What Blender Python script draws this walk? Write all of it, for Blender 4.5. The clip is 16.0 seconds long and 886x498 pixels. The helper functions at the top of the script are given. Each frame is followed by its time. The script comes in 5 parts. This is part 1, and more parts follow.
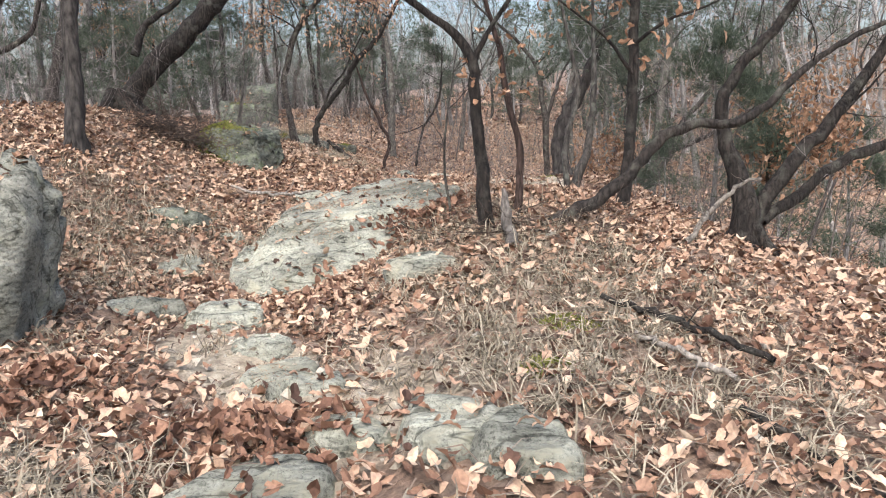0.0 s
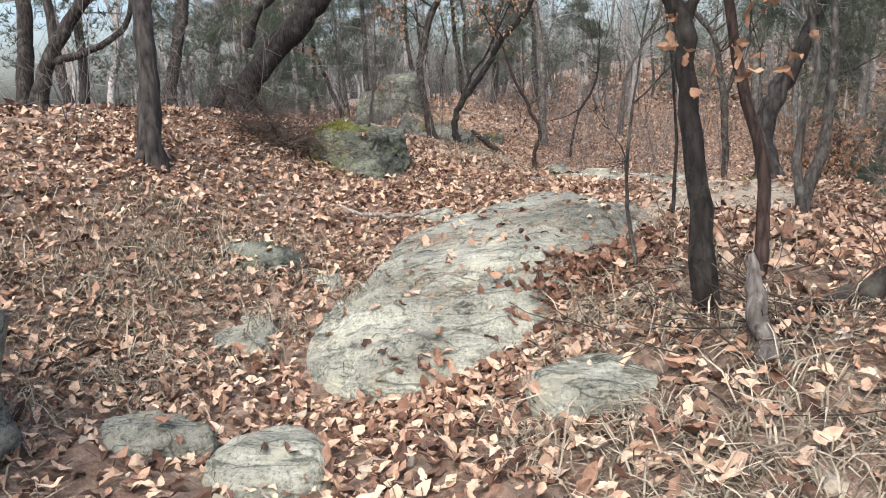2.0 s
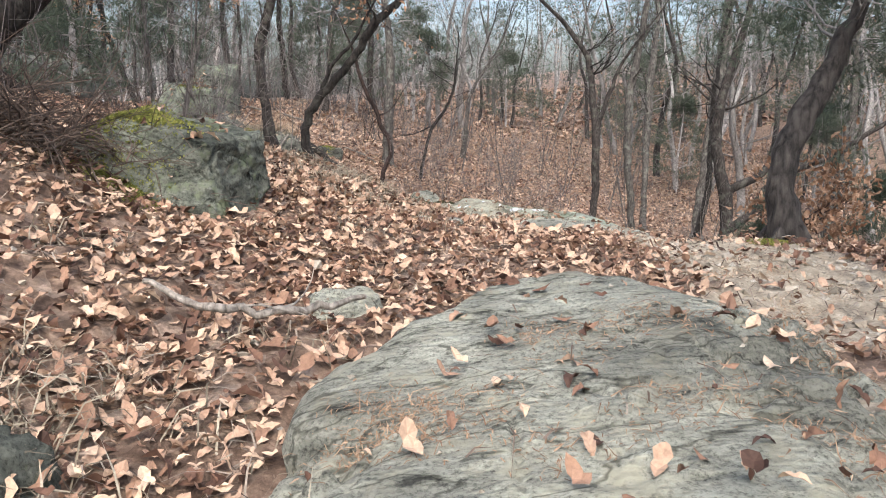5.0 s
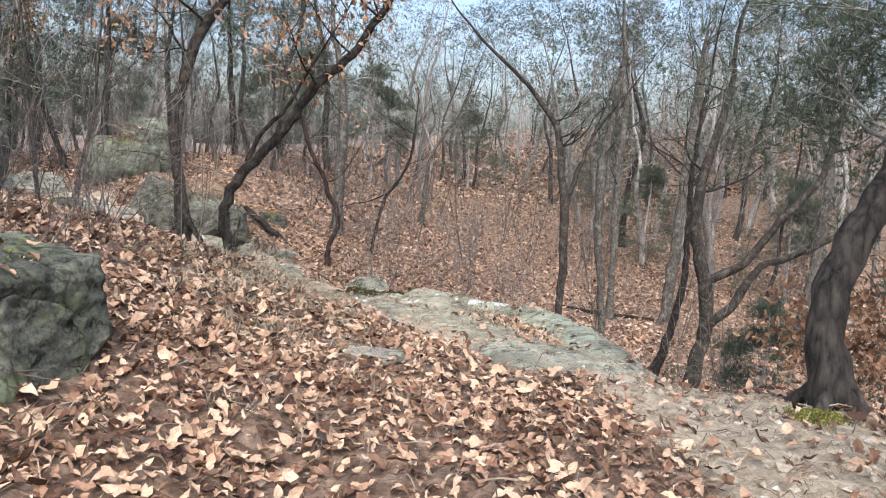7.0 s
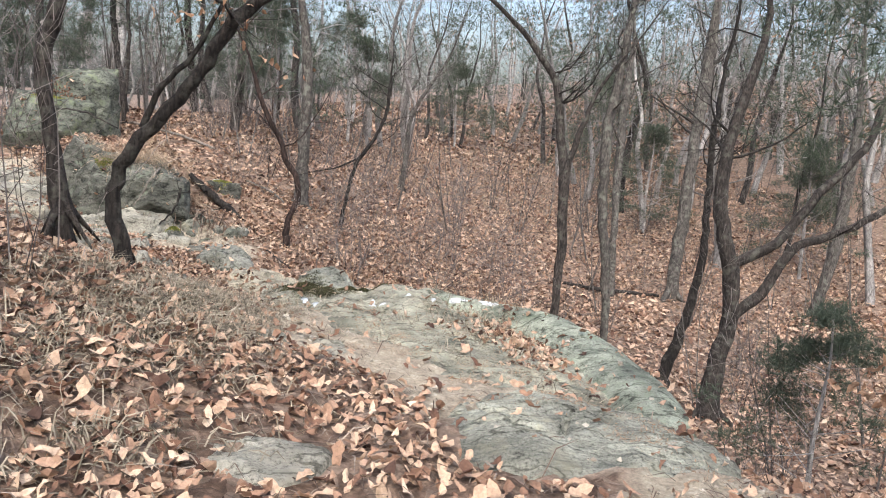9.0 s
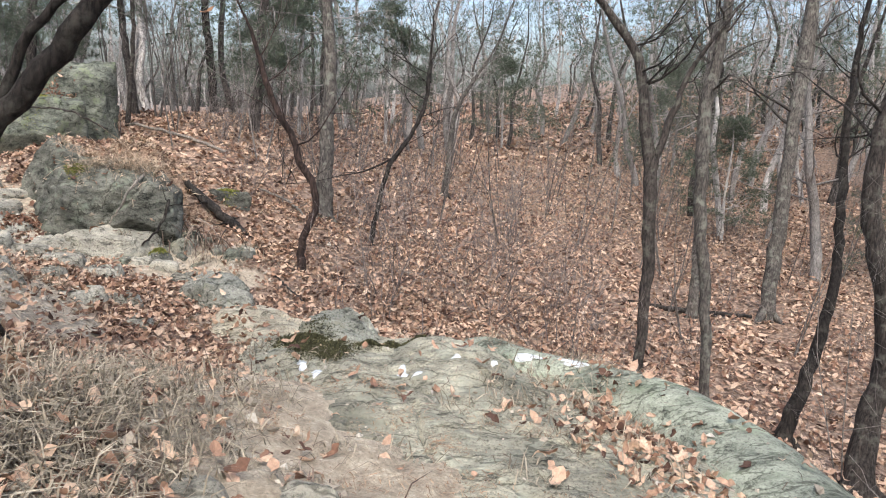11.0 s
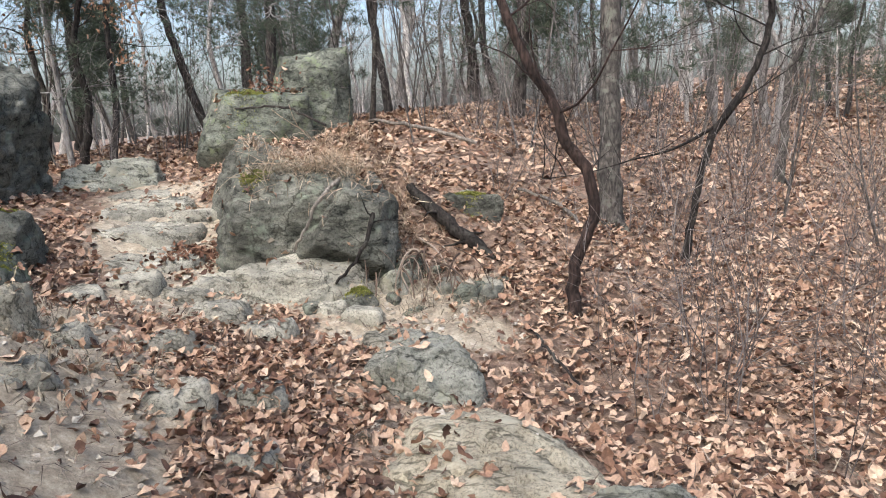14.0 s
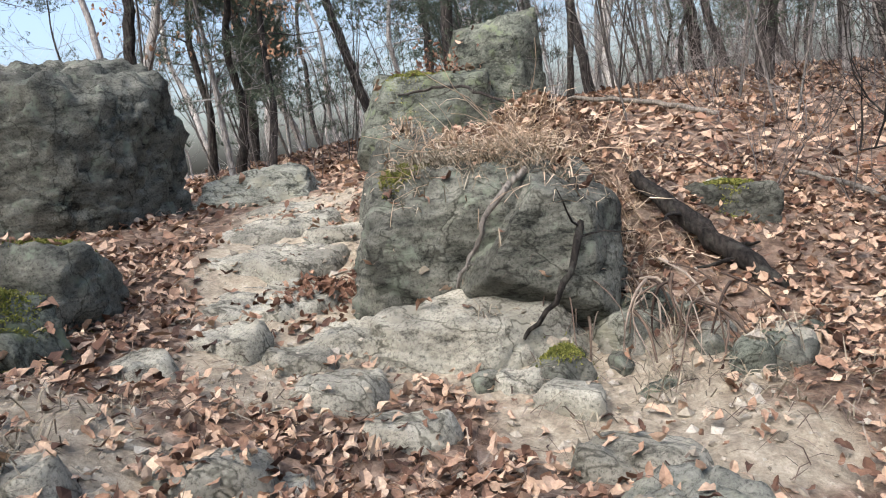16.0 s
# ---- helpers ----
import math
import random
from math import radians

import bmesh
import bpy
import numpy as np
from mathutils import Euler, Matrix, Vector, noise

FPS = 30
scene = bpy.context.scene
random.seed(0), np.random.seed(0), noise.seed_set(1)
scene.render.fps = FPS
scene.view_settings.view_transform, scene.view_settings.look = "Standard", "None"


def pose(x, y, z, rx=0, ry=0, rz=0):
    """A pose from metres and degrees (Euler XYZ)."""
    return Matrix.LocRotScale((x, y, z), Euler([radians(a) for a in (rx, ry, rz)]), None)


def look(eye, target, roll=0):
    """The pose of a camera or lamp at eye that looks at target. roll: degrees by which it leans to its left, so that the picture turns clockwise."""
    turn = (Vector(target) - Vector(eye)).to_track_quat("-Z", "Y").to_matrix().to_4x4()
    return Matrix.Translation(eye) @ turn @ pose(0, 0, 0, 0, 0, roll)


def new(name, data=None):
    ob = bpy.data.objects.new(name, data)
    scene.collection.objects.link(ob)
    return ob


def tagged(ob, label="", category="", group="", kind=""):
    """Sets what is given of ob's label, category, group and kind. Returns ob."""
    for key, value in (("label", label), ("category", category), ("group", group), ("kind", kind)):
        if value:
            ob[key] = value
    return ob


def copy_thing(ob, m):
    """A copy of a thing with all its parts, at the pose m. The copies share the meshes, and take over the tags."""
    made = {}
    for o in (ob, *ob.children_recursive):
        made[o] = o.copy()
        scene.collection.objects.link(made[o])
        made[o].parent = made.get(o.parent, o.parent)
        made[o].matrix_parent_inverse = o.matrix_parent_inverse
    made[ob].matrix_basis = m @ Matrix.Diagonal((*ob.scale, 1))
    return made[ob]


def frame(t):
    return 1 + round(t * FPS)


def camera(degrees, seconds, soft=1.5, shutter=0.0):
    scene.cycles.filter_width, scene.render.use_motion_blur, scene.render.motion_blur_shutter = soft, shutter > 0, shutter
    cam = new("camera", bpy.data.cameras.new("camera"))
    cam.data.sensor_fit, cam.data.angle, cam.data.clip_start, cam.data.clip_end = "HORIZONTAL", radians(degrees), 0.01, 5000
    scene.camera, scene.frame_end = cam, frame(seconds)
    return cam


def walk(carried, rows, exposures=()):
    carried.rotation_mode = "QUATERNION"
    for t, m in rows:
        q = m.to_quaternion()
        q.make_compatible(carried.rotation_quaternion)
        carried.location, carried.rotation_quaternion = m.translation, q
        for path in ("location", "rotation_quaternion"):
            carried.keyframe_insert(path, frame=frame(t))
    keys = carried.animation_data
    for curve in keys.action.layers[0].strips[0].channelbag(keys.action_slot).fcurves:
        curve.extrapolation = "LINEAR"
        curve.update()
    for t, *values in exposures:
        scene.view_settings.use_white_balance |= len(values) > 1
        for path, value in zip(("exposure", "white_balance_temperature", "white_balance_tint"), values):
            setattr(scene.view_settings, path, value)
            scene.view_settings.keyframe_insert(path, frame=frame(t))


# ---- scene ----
cam = camera(60.6, 16.0, 1.05)
METRES, EYE, TILT, LEAN, TURN = 22.0, 1.4, -11.0, 1.2, 0.0
ROWS = [
    (0.0, 0.0, 0.0, 0.0, 0.0, 0.0, -0.0),
    (0.5, -0.0018, 0.0296, 0.0083, 2.69, -0.44, -0.08),
    (1.0, -0.0036, 0.0564, 0.0223, 5.18, -0.66, -0.27),
    (1.5, -0.0046, 0.0854, 0.025, 8.89, -0.62, -0.07),
    (2.0, -0.0074, 0.1143, 0.0253, 11.38, -1.27, 0.19),
    (2.5, -0.0099, 0.144, 0.0306, 14.22, -1.98, 0.87),
    (3.0, -0.0236, 0.1714, 0.035, 14.09, -2.33, 1.0),
    (3.5, -0.0362, 0.2001, 0.0377, 12.61, -2.86, 0.63),
    (4.0, -0.054, 0.2299, 0.0411, 7.95, -1.96, -0.42),
    (4.5, -0.0643, 0.2562, 0.0439, 2.97, -1.14, -1.39),
    (5.0, -0.0725, 0.2857, 0.0478, -3.63, 0.06, -2.12),
    (7.5, -0.0554, 0.3953, 0.0914, -7.14, 4.37, -3.68),
    (8.0, -0.0509, 0.4238, 0.0989, -7.73, 2.94, -3.51),
    (10.5, -0.0293, 0.5835, 0.119, -5.73, 0.15, -2.87),
    (11.0, -0.0294, 0.6217, 0.1223, -4.15, 0.99, -2.91),
    (11.5, -0.0235, 0.6544, 0.1233, -2.62, 1.31, -3.03),
    (12.0, -0.0241, 0.691, 0.1248, 0.69, 1.64, -3.09),
    (12.5, -0.0252, 0.7245, 0.1247, 4.06, 1.91, -2.84),
    (13.0, -0.0338, 0.7642, 0.1242, 8.94, 1.64, -2.27),
    (13.5, -0.0379, 0.7985, 0.1287, 12.78, 1.07, -1.62),
    (14.0, -0.0447, 0.8276, 0.1383, 17.66, 0.15, -0.91),
    (14.5, -0.0554, 0.8551, 0.1427, 21.11, -0.2, -0.42),
    (15.0, -0.0655, 0.8868, 0.1449, 25.13, 0.09, 0.24),
    (15.5, -0.0829, 0.9177, 0.146, 28.6, 0.19, 0.75),
    (16.0, -0.0976, 0.9468, 0.147, 32.74, 0.26, 1.16),
]
walk(cam, [(t, pose(0, 0, EYE, TILT, LEAN, TURN) @ pose(METRES * x, METRES * y, METRES * z, 90 + pitch, roll, yaw)) for t, x, y, z, yaw, pitch, roll in ROWS], [(0.0, 1.38, 6280, 10), (16.0, 1.38, 6280, 10)])

# ---- light ----
world = bpy.data.worlds.new("overcast_sky")
scene.world = world
world.use_nodes = True
sky = world.node_tree.nodes.new("ShaderNodeTexSky")
sky.sky_type, sky.sun_disc = "NISHITA", False
sky.sun_elevation, sky.sun_rotation = radians(52), radians(187)
sky.air_density, sky.dust_density, sky.ozone_density = 1.0, 5.0, 1.0
backing = world.node_tree.nodes["Background"]
backing.inputs["Strength"].default_value = 0.14
world.node_tree.links.new(sky.outputs[0], backing.inputs["Color"])
sun = new("sun", bpy.data.lights.new("sun", "SUN"))
sun.data.energy, sun.data.angle, sun.data.color = 1.25, radians(55), (1.0, 0.98, 0.96)
sun.matrix_world = look((0, 0, 60), (6, 46, 0))

from mathutils.bvhtree import BVHTree


# ---- materials ----
def shader(name, rough=0.9):
    m = bpy.data.materials.new(name)
    m.use_nodes = True
    nt = m.node_tree
    b = nt.nodes["Principled BSDF"]
    b.inputs["Roughness"].default_value = rough
    b.inputs["Specular IOR Level"].default_value = 0.25
    return m, nt, b


def node(nt, kind, **values):
    n = nt.nodes.new(kind)
    for k, v in values.items():
        n.inputs[k.replace("_", " ")].default_value = v
    return n


def ramp(nt, source, stops):
    r = nt.nodes.new("ShaderNodeValToRGB")
    els = r.color_ramp.elements
    while len(els) < len(stops):
        els.new(0.5)
    for e, (p, c) in zip(els, stops):
        e.position, e.color = p, (*c, 1)
    nt.links.new(source, r.inputs[0])
    return r.outputs[0]


def mixed(nt, fac, a, b, mode="MIX"):
    n = nt.nodes.new("ShaderNodeMix")
    n.data_type, n.blend_type = "RGBA", mode
    for sock, v in ((n.inputs[0], fac), (n.inputs[6], a), (n.inputs[7], b)):
        if isinstance(v, (int, float)):
            sock.default_value = v
        elif isinstance(v, tuple):
            sock.default_value = (*v, 1)
        else:
            nt.links.new(v, sock)
    return n.outputs[2]


def place(nt, scale=(1, 1, 1)):
    g = nt.nodes.new("ShaderNodeNewGeometry")
    m = nt.nodes.new("ShaderNodeMapping")
    m.inputs["Scale"].default_value = scale
    nt.links.new(g.outputs["Position"], m.inputs[0])
    return m.outputs[0]


def grain(nt, where, scale, detail=6, rough=0.6):
    n = node(nt, "ShaderNodeTexNoise", Scale=scale, Detail=detail, Roughness=rough)
    nt.links.new(where, n.inputs["Vector"])
    return n.outputs["Fac"]


def relief(nt, b, height, strength, distance):
    n = node(nt, "ShaderNodeBump", Strength=strength, Distance=distance)
    nt.links.new(height, n.inputs["Height"])
    nt.links.new(n.outputs[0], b.inputs["Normal"])


def stone_material(name, pale, mid, dark, lichen, lichen_at=0.60, strata=(1, 1.35, 1.7), depth=0.03):
    m, nt, b = shader(name, 0.92)
    p = place(nt)
    ps = place(nt, strata)
    big, fine, layer = grain(nt, p, 1.6, 5), grain(nt, p, 52, 8, 0.8), grain(nt, ps, 5, 9, 0.75)
    base = ramp(nt, layer, [(0.36, dark), (0.44, mid), (0.60, pale)])
    speck = ramp(nt, fine, [(0.38, (0.22, 0.22, 0.21)), (0.50, (0.95, 0.95, 0.93)), (0.66, (1.2, 1.2, 1.17))])
    col = mixed(nt, 0.85, base, speck, "MULTIPLY")
    patch = ramp(nt, grain(nt, p, 4.3, 7, 0.7), [(lichen_at - 0.06, (0, 0, 0)), (lichen_at + 0.04, (1, 1, 1))])
    col = mixed(nt, patch, col, lichen)
    wash = ramp(nt, big, [(0.34, (0.55, 0.55, 0.54)), (0.64, (1.3, 1.3, 1.27))])
    seam = grain(nt, place(nt, (0.7, 2.1, 1.6)), 1.5, 4, 0.55)
    col = mixed(nt, 1.0, col, ramp(nt, seam, [(0.484, (1, 1, 1)), (0.497, (0.42, 0.42, 0.40)), (0.503, (0.42, 0.42, 0.40)), (0.516, (1, 1, 1))]), "MULTIPLY")
    col = mixed(nt, 1.0, col, wash, "MULTIPLY")
    nt.links.new(col, b.inputs["Base Color"])
    v = node(nt, "ShaderNodeTexVoronoi", Scale=17.0)
    nt.links.new(ps, v.inputs["Vector"])
    h = mixed(nt, 0.3, mixed(nt, 0.45, layer, fine), v.outputs["Distance"])
    relief(nt, b, h, 1.0, depth)
    return m


slab_stone = stone_material("pale_slab_stone", (0.36, 0.365, 0.315), (0.26, 0.265, 0.225), (0.06, 0.062, 0.053), (0.31, 0.305, 0.24), 0.58, (0.75, 2.0, 2.6), 0.045)
rib_stone = stone_material("green_rib_stone", (0.32, 0.345, 0.285), (0.22, 0.24, 0.195), (0.06, 0.065, 0.052), (0.21, 0.245, 0.18))
step_stone = stone_material("worn_step_stone", (0.38, 0.365, 0.315), (0.28, 0.27, 0.23), (0.12, 0.115, 0.098), (0.33, 0.315, 0.26))
dark_stone = stone_material("dark_boulder_stone", (0.17, 0.17, 0.148), (0.085, 0.088, 0.075), (0.012, 0.013, 0.011), (0.15, 0.17, 0.135), 0.61, (0.6, 0.6, 1.6), 0.022)
whale_stone = stone_material("sandy_outcrop_stone", (0.37, 0.355, 0.285), (0.275, 0.265, 0.21), (0.075, 0.074, 0.06), (0.30, 0.305, 0.245), 0.57, (0.9, 1.6, 2.2), 0.04)
gray_stone = stone_material("weathered_grey_stone", (0.25, 0.25, 0.22), (0.165, 0.167, 0.145), (0.035, 0.036, 0.03), (0.22, 0.225, 0.175), 0.60, (1, 1, 2.2), 0.03)
mossy_stone = stone_material("mossy_boulder_stone", (0.19, 0.20, 0.17), (0.095, 0.105, 0.088), (0.014, 0.016, 0.013), (0.15, 0.175, 0.11), 0.59)
soil_stone = stone_material("earthy_stone", (0.41, 0.375, 0.295), (0.33, 0.295, 0.225), (0.19, 0.165, 0.125), (0.37, 0.345, 0.27))


def bark_material(name, pale, dark, scale=1.0, lichen=None):
    m, nt, b = shader(name, 0.95)
    p = place(nt, (22 * scale, 22 * scale, 5.5 * scale))
    v = node(nt, "ShaderNodeTexVoronoi", Scale=1.0)
    v.feature = "DISTANCE_TO_EDGE"
    nt.links.new(p, v.inputs["Vector"])
    n = grain(nt, p, 1.3, 7, 0.7)
    col = ramp(nt, mixed(nt, 0.6, v.outputs["Distance"], n), [(0.22, dark), (0.46, pale)])
    blotch = grain(nt, place(nt), 3.0, 4)
    col = mixed(nt, 1.0, col, ramp(nt, blotch, [(0.35, (0.75, 0.75, 0.75)), (0.7, (1.3, 1.28, 1.25))]), "MULTIPLY")
    if lichen:
        col = mixed(nt, ramp(nt, grain(nt, place(nt), 7.0, 6), [(0.52, (0, 0, 0)), (0.66, (1, 1, 1))]), col, lichen)
    each = nt.nodes.new("ShaderNodeObjectInfo")
    col = mixed(nt, 1.0, col, ramp(nt, each.outputs["Random"], [(0.0, (0.62, 0.61, 0.60)), (1.0, (1.25, 1.24, 1.22))]), "MULTIPLY")
    nt.links.new(col, b.inputs["Base Color"])
    relief(nt, b, mixed(nt, 0.5, v.outputs["Distance"], n), 1.0, 0.06)
    return m


dark_bark = bark_material("dark_bark", (0.050, 0.043, 0.038), (0.007, 0.006, 0.006), 1.0, (0.075, 0.073, 0.062))
gray_bark = bark_material("gray_bark", (0.115, 0.106, 0.096), (0.022, 0.020, 0.019), 1.0, (0.15, 0.155, 0.13))
pine_bark = bark_material("pine_bark", (0.080, 0.073, 0.068), (0.010, 0.009, 0.009), 0.55)
red_bark = bark_material("reddish_bark", (0.062, 0.042, 0.036), (0.010, 0.007, 0.006))
pale_bark = bark_material("pale_dead_wood", (0.36, 0.33, 0.29), (0.13, 0.115, 0.10))
# bark paled so that its colour carries the haze over distant trees
hazed_bark = bark_material("hazed_bark", (0.41, 0.40, 0.388), (0.16, 0.153, 0.148))
sapling_bark = bark_material("sapling_bark", (0.20, 0.185, 0.172), (0.06, 0.055, 0.052))


def island_material(name, stops, rough=0.85, sheen_through=0.0, spots=60.0):
    """A colour for each loose piece, with fine spots on it."""
    m, nt, b = shader(name, rough)
    g = nt.nodes.new("ShaderNodeNewGeometry")
    col = ramp(nt, g.outputs["Random Per Island"], stops)
    col = mixed(nt, 0.6, col, ramp(nt, grain(nt, place(nt), spots, 4), [(0.3, (0.55, 0.52, 0.5)), (0.65, (1.15, 1.15, 1.12))]), "MULTIPLY")
    nt.links.new(col, b.inputs["Base Color"])
    if sheen_through:
        b.inputs["Subsurface Weight"].default_value = 0.0
        t = nt.nodes.new("ShaderNodeBsdfTranslucent")
        nt.links.new(col, t.inputs["Color"])
        mx = nt.nodes.new("ShaderNodeMixShader")
        mx.inputs[0].default_value = sheen_through
        nt.links.new(b.outputs[0], mx.inputs[1])
        nt.links.new(t.outputs[0], mx.inputs[2])
        nt.links.new(mx.outputs[0], nt.nodes["Material Output"].inputs["Surface"])
    return m


litter = island_material("dead_oak_leaf", [(0.0, (0.05, 0.028, 0.021)), (0.18, (0.13, 0.07, 0.047)), (0.42, (0.295, 0.180, 0.121)),
                                           (0.70, (0.43, 0.305, 0.22)), (0.90, (0.50, 0.365, 0.262)), (1.0, (0.55, 0.435, 0.33))], 0.75)
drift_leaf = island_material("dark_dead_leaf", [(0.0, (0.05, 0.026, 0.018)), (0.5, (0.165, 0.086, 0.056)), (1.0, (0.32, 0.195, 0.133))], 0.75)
twig_dark = island_material("dark_twig", [(0.0, (0.035, 0.025, 0.02)), (1.0, (0.12, 0.09, 0.072))], 0.95)
clinging = island_material("clinging_dry_leaf", [(0.0, (0.20, 0.11, 0.065)), (0.5, (0.35, 0.21, 0.13)), (1.0, (0.48, 0.33, 0.225))], 0.8, 0.25)
needles = island_material("pine_needle", [(0.0, (0.05, 0.07, 0.05)), (0.6, (0.095, 0.12, 0.085)), (1.0, (0.16, 0.19, 0.135))], 0.7, 0.35)
straw = island_material("dry_grass", [(0.0, (0.10, 0.084, 0.061)), (0.5, (0.23, 0.198, 0.147)), (1.0, (0.38, 0.335, 0.258))], 0.85)
pale_straw = island_material("pale_straw", [(0.0, (0.30, 0.22, 0.15)), (0.5, (0.46, 0.35, 0.25)), (1.0, (0.60, 0.50, 0.38))], 0.85)
twig_wood = island_material("fallen_twig", [(0.0, (0.05, 0.035, 0.028)), (0.6, (0.15, 0.11, 0.085)), (1.0, (0.33, 0.28, 0.23))], 0.9)
# near-black flake colour that stands in for the crevices' shade
crevice_shade_moss = island_material("crevice_shade_moss", [(0.0, (0.025, 0.025, 0.013)), (0.7, (0.065, 0.066, 0.032)), (1.0, (0.13, 0.12, 0.055))], 0.95)
green_moss = island_material("moss", [(0.0, (0.09, 0.105, 0.025)), (0.6, (0.19, 0.20, 0.045)), (1.0, (0.28, 0.27, 0.08))], 0.95)
brush_bark = island_material("brush_bark", [(0.0, (0.045, 0.037, 0.035)), (0.6, (0.165, 0.146, 0.137)), (1.0, (0.32, 0.29, 0.275))], 0.95)


def ground_material():
    m, nt, b = shader("forest_soil", 0.97)
    p = place(nt)
    fine, mid, big = grain(nt, p, 45, 8, 0.75), grain(nt, p, 9, 7, 0.65), grain(nt, p, 1.1, 5)
    # soil under the litter, darkened to paint in the shadows between leaves
    leafy = ramp(nt, mid, [(0.36, (0.025, 0.016, 0.012)), (0.48, (0.11, 0.072, 0.051)), (0.58, (0.25, 0.172, 0.125)), (0.70, (0.43, 0.32, 0.245))])
    v = node(nt, "ShaderNodeTexVoronoi", Scale=11.0)
    nt.links.new(p, v.inputs["Vector"])
    leafy = mixed(nt, 0.35, leafy, ramp(nt, v.outputs["Color"], [(0.1, (0.10, 0.06, 0.042)), (0.6, (0.38, 0.27, 0.20)), (0.95, (0.55, 0.45, 0.37))]))
    bare = ramp(nt, mid, [(0.32, (0.27, 0.225, 0.17)), (0.55, (0.45, 0.39, 0.30)), (0.72, (0.58, 0.52, 0.42))])
    at = nt.nodes.new("ShaderNodeAttribute")
    at.attribute_name = "bare"
    edge = node(nt, "ShaderNodeMath")
    edge.operation = "ADD"
    nt.links.new(at.outputs["Fac"], edge.inputs[0])
    soft = node(nt, "ShaderNodeMath")
    soft.operation = "MULTIPLY_ADD"
    nt.links.new(big, soft.inputs[0])
    soft.inputs[1].default_value, soft.inputs[2].default_value = 0.5, -0.25
    nt.links.new(soft.outputs[0], edge.inputs[1])
    fac = ramp(nt, edge.outputs[0], [(0.38, (0, 0, 0)), (0.62, (1, 1, 1))])
    col = mixed(nt, fac, leafy, bare)
    col = mixed(nt, 0.8, col, ramp(nt, fine, [(0.32, (0.5, 0.48, 0.46)), (0.6, (1.1, 1.1, 1.08))]), "MULTIPLY")
    nt.links.new(col, b.inputs["Base Color"])
    relief(nt, b, mixed(nt, 0.5, fine, mid), 1.0, 0.04)
    return m


soil = ground_material()


# ---- mesh helpers ----
def mesh_object(name, verts, faces, material, parent=None, label="", smooth=False):
    """One mesh object from arrays of corners and of triangles or quads."""
    verts, faces = np.asarray(verts, np.float32).reshape(-1, 3), np.asarray(faces, np.int32)
    me = bpy.data.meshes.new(name)
    k = faces.shape[1]
    me.vertices.add(len(verts))
    me.vertices.foreach_set("co", verts.ravel())
    me.loops.add(faces.size)
    me.loops.foreach_set("vertex_index", faces.ravel())
    me.polygons.add(len(faces))
    me.polygons.foreach_set("loop_start", np.arange(0, faces.size, k, dtype=np.int32))
    me.polygons.foreach_set("use_smooth", np.full(len(faces), smooth))
    me.update(calc_edges=True)
    me.materials.append(material)
    ob = new(name, me)
    if parent is not None:
        ob.parent = parent
    if label:
        ob["label"] = label
    return ob


class Tubes:
    """Gathers tapered, bent tubes into one mesh."""

    def __init__(self):
        self.v, self.f, self.n = [], [], 0

    def add(self, points, radii, sides=6, knobs=0.0, rng=None):
        p = np.asarray(points, float)
        r = np.asarray(radii, float)
        t = np.gradient(p, axis=0)
        t /= np.linalg.norm(t, axis=1)[:, None] + 1e-9
        ref = np.array([0.0, 1.0, 0.0]) if abs(t[:, 1]).mean() < 0.8 else np.array([1.0, 0.0, 0.0])
        a = np.cross(t, ref)
        a /= np.linalg.norm(a, axis=1)[:, None] + 1e-9
        b = np.cross(t, a)
        ang = np.linspace(0, 2 * np.pi, sides, endpoint=False)
        rr = np.repeat(r[:, None], sides, 1)
        if knobs and rng is not None:
            rr = rr * (1 + knobs * rng.standard_normal(rr.shape))
        ring = p[:, None] + rr[..., None] * (np.cos(ang)[None, :, None] * a[:, None] + np.sin(ang)[None, :, None] * b[:, None])
        m = len(p)
        self.v.append(ring.reshape(-1, 3))
        i, j = np.meshgrid(np.arange(m - 1), np.arange(sides), indexing="ij")
        k = (j + 1) % sides
        q = np.stack([i * sides + j, i * sides + k, (i + 1) * sides + k, (i + 1) * sides + j], -1).reshape(-1, 4)
        self.f.append(q + self.n)
        self.n += m * sides

    def object(self, name, material, parent=None, label="", smooth=True):
        return mesh_object(name, np.concatenate(self.v), np.concatenate(self.f), material, parent, label, smooth)


def bend(points, count):
    """More points along a smooth line through those given."""
    p = np.asarray(points, float)
    d = np.concatenate([[0], np.cumsum(np.linalg.norm(np.diff(p[:, :3], axis=0), axis=1))])
    if len(p) < 3:
        u = np.linspace(0, d[-1], count)
        return np.stack([np.interp(u, d, p[:, k]) for k in range(p.shape[1])], 1)
    return hermite(d, p, np.linspace(0, d[-1], count)[:, None][:, 0]) if p.ndim == 1 else np.stack([hermite(d, p[:, k], np.linspace(0, d[-1], count)) for k in range(p.shape[1])], 1)


